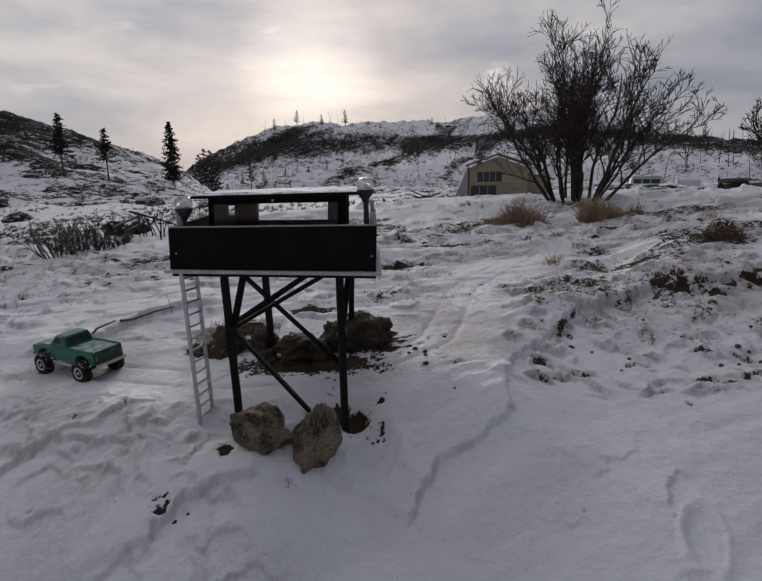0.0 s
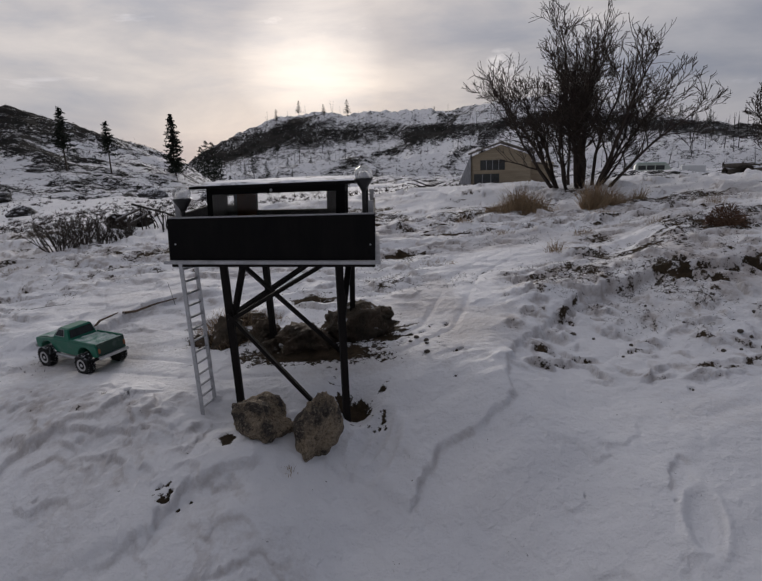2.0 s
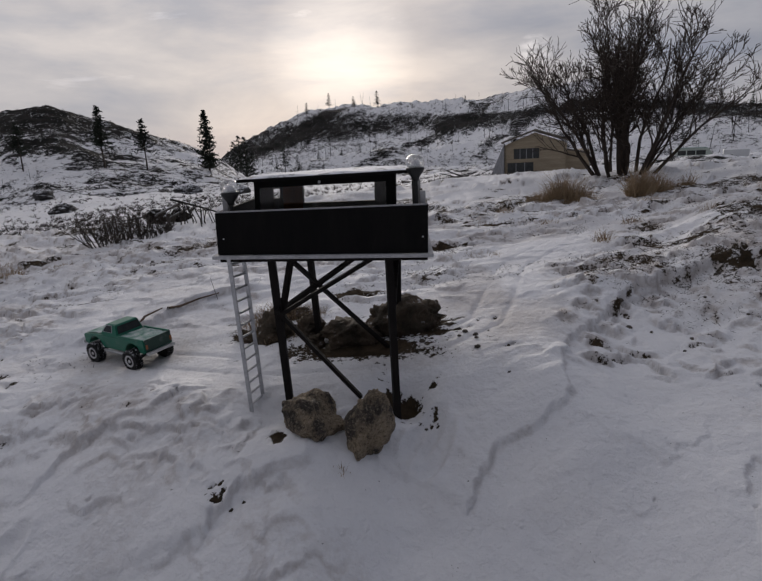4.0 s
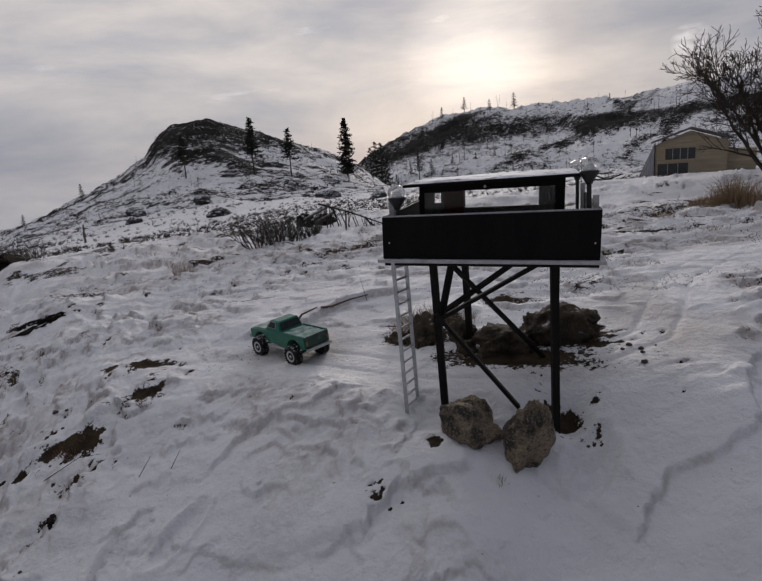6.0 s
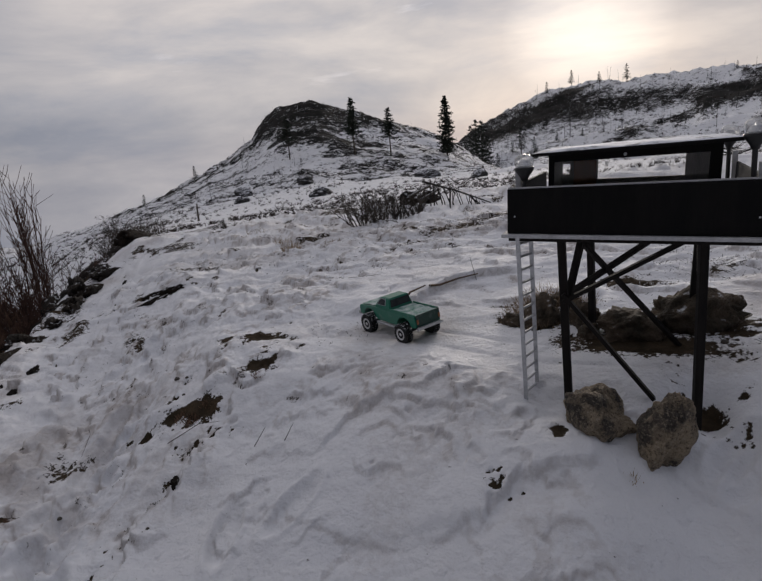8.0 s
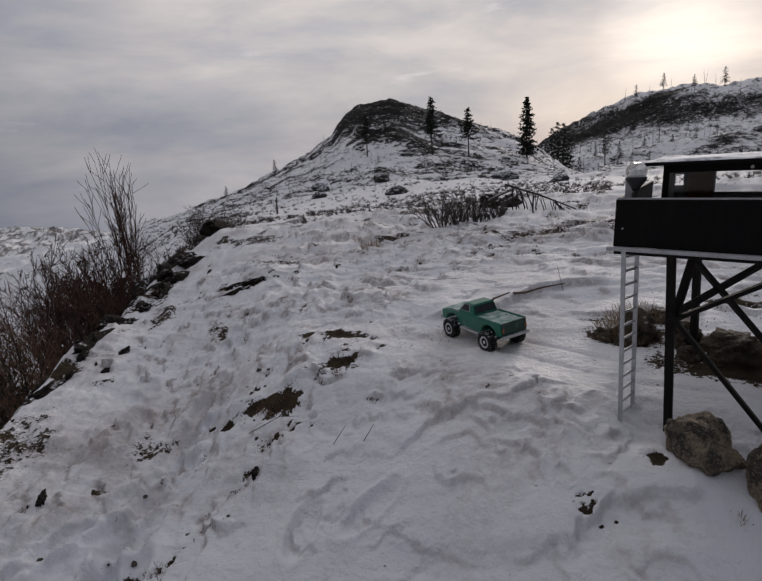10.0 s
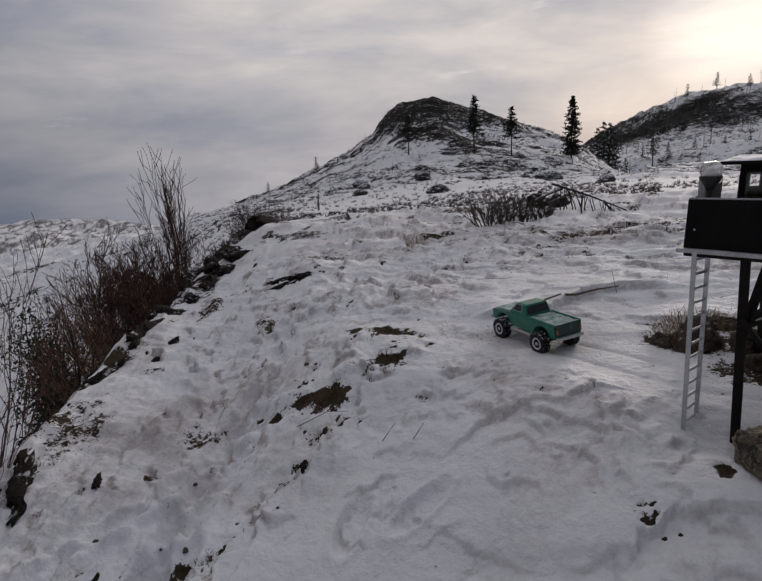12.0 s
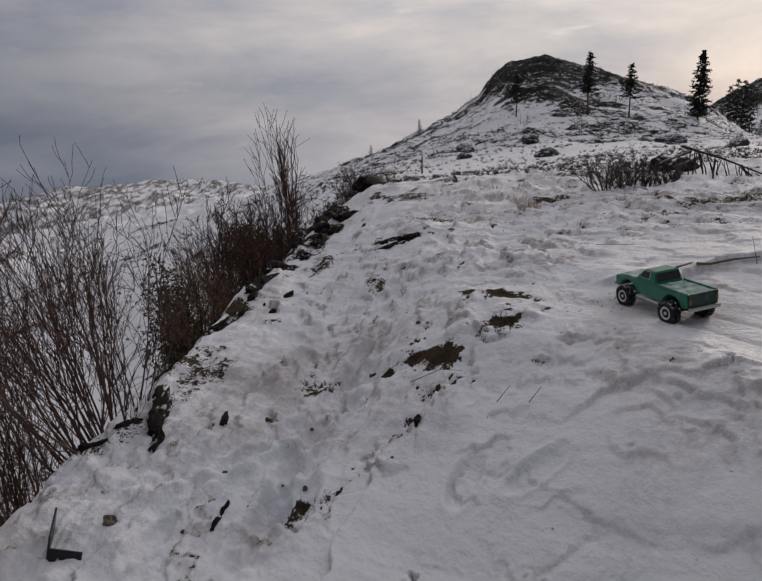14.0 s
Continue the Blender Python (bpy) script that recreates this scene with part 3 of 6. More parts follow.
def land(x, y, detail=True):
    """Height and the soil and rock shares at x, y (arrays)."""
    dx, dy = x - EYE_X, y - EYE_Y
    dist, az = np.hypot(dx, dy) + 1e-6, np.degrees(np.arctan2(-dx, dy))
    n, d, q, w = near_land(x, y)
    f = far_land(np.clip(az, -60, 95), np.maximum(dist, 9.0))
    blend = step(8.0, 11.5, dist)
    z = n * (1 - blend) + f * blend
    behind = step(100, 140, np.abs(az))
    z = z * (1 - behind) + behind * (-0.6 - 0.02 * dist)
    # relief: crags and gullies far off
    far = step(14, 60, dist)
    crag = fbm(x * 0.055, y * 0.055, 5, 5, 0.55, ridged=True)
    z = z + far * np.minimum(dist, 400) * 0.0065 * crag * 0.8
    z = z + step(25, 60, dist) * step(900, 500, dist) * 0.35 * fbm(x * 0.35, y * 0.35, 9, 3)
    z = z + step(700, 1500, dist) * 11 * fbm(x * 0.004, y * 0.004, 15, 4, 0.55, ridged=True)
    # drifts, scallops and crust near by
    near = 1 - step(9, 25, dist)
    run = 9.0 + 0 * x
    for (ax, ay), (bx, by) in zip(TRACK, TRACK[1:]):
        u = np.clip(((x - ax) * (bx - ax) + (y - ay) * (by - ay)) / ((bx - ax) ** 2 + (by - ay) ** 2), 0, 1)
        run = np.minimum(run, np.hypot(x - ax - u * (bx - ax), y - ay - u * (by - ay)))
    z = z - 0.010 * np.exp(-((run - 0.10) / 0.022) ** 2) * (0.7 + 0.5 * fbm(x * 3, y * 3, 123, 2)) * step(6.0, 4.5, y)
    rough = 0.15 + 0.85 * step(0.12, 0.55, run + 0.1 * fbm(x * 2, y * 2, 121, 2))
    # a wind-smoothed sheet past the truck's place
    rough = rough * (1 - 0.72 * np.exp(-((((x + 1.95) / 0.62) ** 2 + ((y - 4.25 + 0.45 * (x + 1.95)) / 0.80) ** 2) ** 1.5)))
    near = near * rough * (1 - 0.9 * behind)
    path = 9.0 + 0 * x
    for (ax, ay), (bx, by) in zip(SIDE_PATH, SIDE_PATH[1:]):
        u = np.clip(((x - ax) * (bx - ax) + (y - ay) * (by - ay)) / ((bx - ax) ** 2 + (by - ay) ** 2), 0, 1)
        path = np.minimum(path, np.hypot(x - ax - u * (bx - ax), y - ay - u * (by - ay)))
    scuff = np.exp(-((path / 0.13) ** 2))
    z = z - 0.045 * scuff + 0.022 * scuff * fbm(x * 9, y * 9, 151, 3)
    roll = fbm(x * 0.9 + 3, y * 0.9, 21, 3) * 0.024
    drift = fbm(x * 1.1 + 0.5 * y, y * 3.8 - 1.2 * x, 22, 5, 0.55)
    crust = step(3.3, 4.8, y + 0.25 * x) + 0.9 * step(-2.0, -3.2, x)
    crust = np.clip(crust, 0, 1)
    z = z + near * (roll + (0.010 + 0.012 * crust) * drift)
    wx, wy = x + 0.10 * fbm(x * 2.2, y * 2.2, 81, 2), y + 0.10 * fbm(x * 2.2, y * 2.2, 85, 2)
    cup = worley(wx * 2.1 + 0.5 * wy, wy * 3.3 - 0.5 * wx, 91)
    patch = step(-0.15, 0.55, fbm(x * 0.7, y * 0.7, 24, 2))
    z = z + near * 0.012 * (np.minimum(cup, 0.8) ** 2 - 0.2) * (0.16 + 0.84 * crust) * (0.25 + 0.75 * patch)
    fine = worley(wx * 6.0 + wy, wy * 9.0 - wx, 95)
    z = z + near * 0.008 * (np.minimum(fine, 0.8) ** 2 - 0.2) * (0.15 + 0.85 * crust) * (0.3 + 0.7 * patch)
    churn = 0.8 * scuff + np.exp(-(((x + 1.35) / 0.45) ** 2 + ((y - 2.66) / 0.12) ** 2)) + np.exp(-(((x + 1.0) / 0.25) ** 2 + ((y - 2.3) / 0.10) ** 2)) + 0.35 * step(0.6, 0.1, np.abs(x + 2.75 - 0.1 * y)) * step(3.0, 2.4, y) + 0.7 * step(0.5, 1.1, w) * step(4.0, 3.4, y) * step(2.6, 3.2, y)
    lump = np.maximum(fbm(x * 7.0, y * 7.0, 25, 3), 0) + 0.5 * fbm(x * 15, y * 15, 26, 2)
    z = z + near * 0.024 * lump * np.minimum(churn, 1)
    z = z + near * (0.003 + 0.005 * crust) * fbm(x * 14, y * 14, 27, 2)
    across, along = (x + 0.73 * y) / 1.24, (0.73 * x - y) / 1.24
    side = near * step(-1.9, -2.6, x + 0.1 * y)
    streak = fbm(along * 1.3, across * 6.0 + 0.5 * fbm(x * 2, y * 2, 161, 2), 163, 4, 0.6)
    z = z + 0.016 * side * streak
    close = dist < 12.0
    scarp, seam_dirt_shade = 0 * z, 0 * z
    if np.any(close):
        cx, cy = x[close], y[close]
        add, bare, cut = scallops(cx, cy)
        add, bare = add * (0.12 + 0.88 * rough[close]), bare * rough[close]
        scarp = scarp.copy()
        scarp[close] = bare
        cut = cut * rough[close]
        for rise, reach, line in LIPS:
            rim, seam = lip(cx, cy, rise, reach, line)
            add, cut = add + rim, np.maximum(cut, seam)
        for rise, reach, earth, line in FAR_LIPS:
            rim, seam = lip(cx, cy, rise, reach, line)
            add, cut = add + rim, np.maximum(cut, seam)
            under = lip(cx + 0.03, cy + 0.04, rise, reach, line)[1] if earth > 0.5 else seam
            bare = np.maximum(bare, earth * np.maximum(seam, 0.8 * under) * (0.35 + 0.6 * step(-0.3, 0.5, fbm(cx * 3, cy * 3, 171, 3))))
        scarp[close] = bare
        for px, py, turn in FEET:
            ex, ey = cx - px, cy - py
            u, v = ex * math.cos(turn) + ey * math.sin(turn), -ex * math.sin(turn) + ey * math.cos(turn)
            g = (u / 0.13) ** 2 + (v / 0.055) ** 2
            add = add - 0.030 * np.exp(-g ** 3) + 0.010 * np.exp(-((np.sqrt(g) - 1.35) / 0.25) ** 2)
        z = z.copy()
        z[close] = z[close] + add
        seam_dirt_shade[close] = cut
    soil = 0.0 * z
    for px, py, rx, ry in DIRT + SLOPE_DIRT:
        r = np.hypot((x - px) / rx, (y - py) / ry) * (1 + min(0.55, 0.045 / rx + 0.12) * fbm(x * 9, y * 9, 112, 4, 0.65))
        soil = np.maximum(soil, 1.25 * np.exp(-0.9 * r * r) * (r < 4))
        z = z - 0.015 * np.exp(-r * r)
    thin = fbm(x * 0.8, y * 0.8, 51, 3) + 0.5 * fbm(x * 3.5, y * 3.5, 52, 3)
    soil = np.maximum(soil, near * crust * 0.58 * step(0.15, 0.9, thin))
    soil = np.maximum(soil, near * 0.66 * step(0.62, 0.78, cup) * crust * step(-0.2, 0.5, fbm(x * 1.5, y * 1.5, 55, 2)))
    soil = np.maximum(soil, near * 0.62 * step(0.1, 0.8, fbm(x * 4.0, y * 7.0, 53, 4, 0.6)) * step(0.30, 0.05, np.abs(y - 3.86 - 0.08 * x)) * step(1.3, 2.0, x))
    soil = np.maximum(soil, near * 0.85 * step(0.15, 0.6, fbm(x * 2.2, y * 2.2, 54, 3)) * step(-0.75, -0.35, q) * step(0.35, 0.05, q))
    soil = np.maximum(soil, 0.36 * np.minimum(churn, 1) * near * step(0.6, 1.0, lump))
    soil = np.maximum(soil, scarp)
    bush = step(8, 14, dist) * (1 - far)
    soil = np.maximum(soil, bush * 0.6 * step(0.3, 0.9, thin))
    el = np.degrees(np.arctan2(z - EYE_Z, dist))
    # dark crags: along the knoll's top, in bands across the ridge
    band = fbm(x * 0.012 + 0.03 * z, y * 0.012 + 0.10 * z, 61, 4)
    speck = fbm(x * 0.55, y * 0.55, 63, 3)
    knoll = step(150, 120, dist) * step(0.0, 2.6, el + 0.9 * fbm(x * 0.06, y * 0.06, 65, 3)) * step(46, 34, az) * step(10, 18, az)
    # a dark cliff at the ridge's near end that thins to a ledge along it, over gullied snow
    core = np.interp(az, (-30, -17, -12, -6, 0, 6, 12, 16), (0.9, 2.2, 1.9, 1.6, 1.7, 1.5, 1.1, 0.4))
    half = np.interp(az, (-30, -17, -6, 0, 6, 12, 16), (0.5, 0.5, 0.45, 0.7, 1.15, 1.3, 1.3))
    cliff = np.exp(-(((el - core + 0.35 * band) / half) ** 2))
    gully = np.maximum(fbm(x * 0.05 - 0.02 * y, z * 0.02, 69, 4, 0.6), 0)
    ridge = step(150, 200, dist) * step(900, 500, dist) * (0.60 * cliff + 0.52 * gully - 0.09)
    ledges = np.maximum(fbm(x * 0.03, dist * 0.32 + 0.5 * fbm(x * 0.1, y * 0.1, 71, 2), 73, 3), 0) * step(130, 100, dist)
    rock = far * (0.27 + 0.10 * crag + 0.20 * speck) + 0.44 * knoll + 0.28 * far * ledges + ridge
    rock = rock - 0.16 * step(50, 57, az)
    rock = np.where(dist > 700, 0.0, rock)
    folds = fbm(az * 1.1 + el * 2.6, el * 4.5 - az * 0.5, 67, 5, 0.7, ridged=True)
    soil = np.where(dist > 700, 0.14 + 0.46 * step(-0.3, 1.1, folds), soil)
    # windborne soil thin over the snow, plus dirt and painted shade on lip faces
    dust = near * crust * (0.10 + 0.30 * fbm(x * 0.9, y * 1.6, 131, 4, 0.6)) + 0.75 * scarp + (0.55 + 0.35 * crust) * seam_dirt_shade
    dust = dust + 0.45 * step(0.6, 0.15, run) * step(-0.1, 0.5, fbm(x * 1.2, y * 1.2, 133, 3)) * step(9, 6, dist)
    dust = dust + 0.22 * step(0.0, 0.7, fbm(x * 1.7, y * 1.7, 135, 4, 0.6)) * (1 - step(5, 8, dist))
    dust = dust + 0.22 * side * step(0.25, 0.9, streak)
    dust = dust + 0.36 * scuff * step(-0.3, 0.5, fbm(x * 5, y * 5, 153, 3))
    return z, np.clip(soil, 0, 1), np.clip(rock, 0, 1.0), np.clip(dust, 0, 1)


TRACK = ((1.2, 5.2), (0.62, 4.4), (0.30, 3.3), (-0.2, 2.85), (-0.9, 2.85), (-1.75, 3.12), (-2.3, 3.15))
FEET = footprints()
SCALLOPS = scatter_scallops()


def height(x, y):
    return float(land(np.array([float(x)]), np.array([float(y)]))[0][0])


def build_ground():
    az = np.concatenate([np.arange(-44, 92, 0.165), np.arange(92, 316, 1.6)])
    radii, r = [], 0.06
    while r < 4200:
        radii.append(r)
        r += 0.07 if r < 1.1 else r * (0.0038 if r < 3.4 else 0.0040 if r < 7.5 else 0.0115)
    radii = np.array(radii)
    a, rr = np.meshgrid(np.radians(az), radii)
    x, y = EYE_X - rr * np.sin(a), EYE_Y + rr * np.cos(a)
    z, soil, rock, dust = land(x, y)
    nr, nc = x.shape
    co = np.stack([x, y, z], -1).reshape(-1, 3)
    co = np.vstack([co, [[EYE_X, EYE_Y, float(z[0].mean())]]])
    i, j = np.meshgrid(np.arange(nr - 1), np.arange(nc), indexing="ij")
    k = (j + 1) % nc
    quads = np.stack([i * nc + j, i * nc + k, (i + 1) * nc + k, (i + 1) * nc + j], -1).reshape(-1, 4)[:, ::-1]
    tris = np.stack([np.full(nc, nr * nc), np.arange(nc), (np.arange(nc) + 1) % nc], -1)[:, ::-1]
    me = bpy.data.meshes.new("ground")
    me.vertices.add(len(co))
    me.vertices.foreach_set("co", co.ravel())
    loops = np.concatenate([quads.ravel(), tris.ravel()])
    starts = np.concatenate([np.arange(len(quads)) * 4, len(quads) * 4 + np.arange(len(tris)) * 3])
    me.loops.add(len(loops))
    me.loops.foreach_set("vertex_index", loops.astype(np.int32))
    me.polygons.add(len(starts))
    me.polygons.foreach_set("loop_start", starts.astype(np.int32))
    me.polygons.foreach_set("use_smooth", np.ones(len(starts), dtype=bool))
    me.update(calc_edges=True)
    # the dust share also carries the shade painted on drift lips
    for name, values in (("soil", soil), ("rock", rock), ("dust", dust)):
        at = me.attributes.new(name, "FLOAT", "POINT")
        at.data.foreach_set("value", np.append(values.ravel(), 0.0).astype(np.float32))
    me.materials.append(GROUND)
    return tagged(new("ground", me), "wind-packed snow over bare soil, slopes and rocky hills", "ground", kind="structure")


build_ground()


def many_polar(spots):
    """Places on the ground for rows that begin with a bearing and a distance."""
    az, dist = np.radians([r[0] for r in spots]), np.array([r[1] for r in spots])
    x, y = EYE_X - dist * np.sin(az), EYE_Y + dist * np.cos(az)
    return [Vector(p) for p in zip(x, y, land(x, y)[0])]


def polar(az, dist, sink=0.0):
    """A place on the ground: degrees left of +y and metres from the middle."""
    x, y = EYE_X - dist * math.sin(radians(az)), EYE_Y + dist * math.cos(radians(az))
    return Vector((x, y, height(x, y) - sink))

# ---- the lookout tower ----


def lookout_tower():
    m = pose(-0.868, 2.335, 0.686, 0, 1.9, 1.0)
    inv = m.inverted()
    w, dp = 0.838, 0.85
    tower = thing("lookout_tower", m, "small black wooden lookout tower on stilt legs, standing in snow", "tower")
    deck = part("deck", box(B(), (-0.02, -0.018, -0.014), (w + 0.022, dp + 0.02, 0.0), 0.003), PALE_WOOD, tower, "pale frosted plywood deck")
    part("joist", box(B(), (0.0, 0.02, -0.032), (w, 0.05, -0.0155), 0.002), CHAR_WOOD, deck)
    part("joist", box(B(), (0.0, dp - 0.06, -0.032), (w, dp - 0.03, -0.0155), 0.002), CHAR_WOOD, deck)
    h = 0.178
    for name, lo, hi in (("front_panel", (0, 0, 0.001), (w, 0.012, h - 0.003)), ("back_panel", (0, dp - 0.012, 0.001), (w, dp, 0.05)), ("side_panel", (0, 0.0125, 0.001), (0.012, dp - 0.0125, h)), ("side_panel", (w - 0.012, 0.0125, 0.001), (w, dp - 0.0125, h))):
        bm = box(B(), lo, hi, 0.002)
        for v in bm.verts:  # the parapet is cut a little higher at one end
            v.co.z *= 0.96 + 0.12 * v.co.x / w
        panel = part(name, bm, BLACK_WOOD, tower)
        if name == "front_panel":
            part("trim", bar(B(), (0.004, 0.006, h * 0.96 - 0.0012), (w - 0.004, 0.006, h * 1.08 - 0.0014), 0.002, 0.009), PALE_WOOD, panel, "thin line of frost on the panel")
            for x in (0.028, w - 0.02):
                part("screw", cyl(B(), (x, 0.001, 0.066), (x, -0.003, 0.066), 0.004, 0.003, 8), ALUMINIUM, panel)
    # cabin with open windows
    x0, x1, y0, y1, top, t = 0.13, 0.71, 0.13, 0.43, 0.268, 0.012
    cabin = part("cabin", box(B(), (x0, y0, 0.002), (x1, y1, 0.012)), BLACK_WOOD, tower, "dark cabin with long windows")

    def wall(lo, hi, along, gaps):
        """One wall sheet with openings: gaps are (from, to, low, high) along its length."""
        us = sorted({lo[along], hi[along], *[v for g in gaps for v in g[:2]]})
        zs = sorted({lo[2], hi[2], *[v for g in gaps for v in g[2:]]})
        bm, other = B(), 1 - along

        def at(u, v, zz):
            p = [0, 0, zz]
            p[along], p[other] = u, v
            return bm.verts.new(p)

        grid = {(i, j, k): at(u, v, zz) for i, u in enumerate(us) for j, zz in enumerate(zs) for k, v in enumerate((lo[other], hi[other]))}
        full = {(i, j) for i in range(len(us) - 1) for j in range(len(zs) - 1) if not any(g[0] <= us[i] < g[1] and g[2] <= zs[j] < g[3] for g in gaps)}
        for i, j in full:
            for k in (0, 1):
                bm.faces.new([grid[i, j, k], grid[i + 1, j, k], grid[i + 1, j + 1, k], grid[i, j + 1, k]])
            for (di, dj), (e0, e1) in (((-1, 0), ((0, 0), (0, 1))), ((1, 0), ((1, 0), (1, 1))), ((0, -1), ((0, 0), (1, 0))), ((0, 1), ((0, 1), (1, 1)))):
                if (i + di, j + dj) not in full:
                    a, b = (i + e0[0], j + e0[1]), (i + e1[0], j + e1[1])
                    bm.faces.new([grid[(*a, 0)], grid[(*b, 0)], grid[(*b, 1)], grid[(*a, 1)]])
        bmesh.ops.delete(bm, geom=[v for v in bm.verts if not v.link_faces], context="VERTS")
        bmesh.ops.recalc_face_normals(bm, faces=bm.faces)
        return bm

    def pitched(bm):
        """Lean the cabin's heights towards the lower side of its single-pitch roof."""
        for v in bm.verts:
            v.co.z *= (0.280 + (v.co.x - 0.13) * 0.040) / top
        return bm

    z0 = 0.0125
    part("wall", pitched(wall((x0, y0, z0), (x1, y0 + t, top), 0, [(0.150, 0.672, 0.115, 0.243)]) ), BLACK_WOOD, cabin)
    part("wall", pitched(wall((x0, y1 - t, z0), (x1, y1, top), 0, [(0.1435, 0.174, 0.178, 0.219), (0.285, 0.610, 0.154, 0.232)])), CABIN_WOOD, cabin)
    part("wall", pitched(wall((x0, y0 + t + 0.0005, z0), (x0 + t, y1 - t - 0.0005, top), 1, [])), CABIN_WOOD, cabin)
    part("wall", pitched(wall((x1 - t, y0 + t + 0.0005, z0), (x1, y1 - t - 0.0005, top), 1, [(0.17, 0.27, 0.12, 0.235), (0.30, 0.40, 0.12, 0.235)])), BLACK_WOOD, cabin)
    pane = part("window", pitched(box(B(), (0.145, y0 + 0.004, 0.112), (0.677, y0 + 0.0065, 0.246))), GLASS, cabin, "dusty clear window")
    pane.visible_shadow = False
    part("door", pitched(box(B(), (0.190, y1 - t - 0.008, 0.014), (0.280, y1 - t - 0.001, 0.236), 0.002)), WARM_WOOD, cabin, "brown wooden door")
    part("bolt", pitched(cyl(B(), (0.40, y0 + 0.001, 0.254), (0.40, y0 - 0.004, 0.254), 0.006, 0.005, 10)), ALUMINIUM, cabin)
    roof = part("roof", pitched(box(B(), (0.070, 0.085, top + 0.001), (0.765, 0.490, top + 0.012), 0.003)), BLACK_WOOD, tower, "flat roof dusted with snow")
    bm = B()
    bmesh.ops.create_grid(bm, x_segments=28, y_segments=28, size=0.5, matrix=pose(0.4175, 0.2875, top + 0.013) @ Matrix.Diagonal((0.690, 0.400, 1, 1)))
    for v in bm.verts:
        edge = min(v.co.x - 0.0725, 0.7625 - v.co.x, v.co.y - 0.0875, 0.4875 - v.co.y)
        v.co.z += 0.010 * min(1, max(edge, 0) / 0.02) * (0.6 + 0.6 * noise.noise(v.co * 9))
    part("snow_cover", pitched(bm), ROOF_TOP, roof, "thin wind-packed snow", True)
    # legs and braces, from places in the world
    L = lambda p: inv @ Vector(p)
    fl_t, fl_b = L((-0.690, 2.47, 0.655)), L((-0.665, 2.47, -0.12))
    fr_t, fr_b = L((-0.195, 2.52, 0.64)), L((-0.192, 2.53, -0.26))
    bl_t, bl_b = L((-0.660, 3.16, 0.655)), L((-0.655, 3.26, -0.14))
    br_t, br_b = L((-0.175, 3.22, 0.64)), L((-0.205, 3.30, -0.10))
    for a, b in ((fl_t, fl_b), (fr_t, fr_b), (bl_t, bl_b), (br_t, br_b)):
        part("leg", bar(B(), a, b, 0.031, 0.031, 0.003), CHAR_WOOD, tower)
    mid = lambda a, b, u: a.lerp(b, u)
    off = Vector((0, -0.026, 0))
    braces = (
        (mid(fl_t, fl_b, 0.30) + off, L((-0.345, 2.47, 0.0)) + off * 0.3),
        (mid(fl_t, fl_b, 0.34) + off, mid(fr_t, fr_b, 0.0) + off + Vector((-0.03, 0, 0.0))),
        (L((-0.655, 2.53, 0.655)), L((-0.20, 3.12, -0.06))),
        (mid(fl_t, fl_b, 0.33) - off, br_t + Vector((-0.02, -0.03, 0.0))),
        (mid(fl_t, fl_b, 0.40) - off * 0.4, L((-0.618, 2.56, 0.652))),
        (mid(fr_t, fr_b, 0.32), mid(br_t, br_b, 0.02)))
    for a, b in braces:
        part("brace", bar(B(), a, b, 0.030, 0.016, 0.002), CHAR_WOOD, tower)
    bx = part("junction_box", box(B(), (0.685, 0.50, -0.105), (0.80, 0.64, -0.034), 0.006), BLACK_PLASTIC, tower, "black box under the deck")
    part("conduit", cyl(B(), (0.822, 0.56, -0.036), (0.815, 0.56, -0.11), 0.015, 0.015, 12), PALE_WOOD, bx, "pale roll")
    return m


TOWER = lookout_tower()


def deck_ladder():
    """A leaning ladder, its rails one behind the other."""
    a0, a1 = Vector((-0.838, 2.44, -0.06)), Vector((-0.835, 2.36, 0.668))
    b0, b1 = Vector((-0.812, 2.55, -0.06)), Vector((-0.806, 2.46, 0.664))
    lad = thing("ladder", Matrix.Translation(a0), "narrow grey aluminium ladder leaning against the tower deck", "ladder")
    for p, q in ((a0, a1), (b0, b1)):
        part("rail", bar(B(), p - a0, q - a0, 0.016, 0.012, 0.0015), ALUMINIUM, lad)
    for k in range(13):
        u = (k + 0.9) / 13.4
        part("rung", cyl(B(), a0.lerp(a1, u) - a0, b0.lerp(b1, u) - a0, 0.0052, None, 8), ALUMINIUM, lad)


deck_ladder()


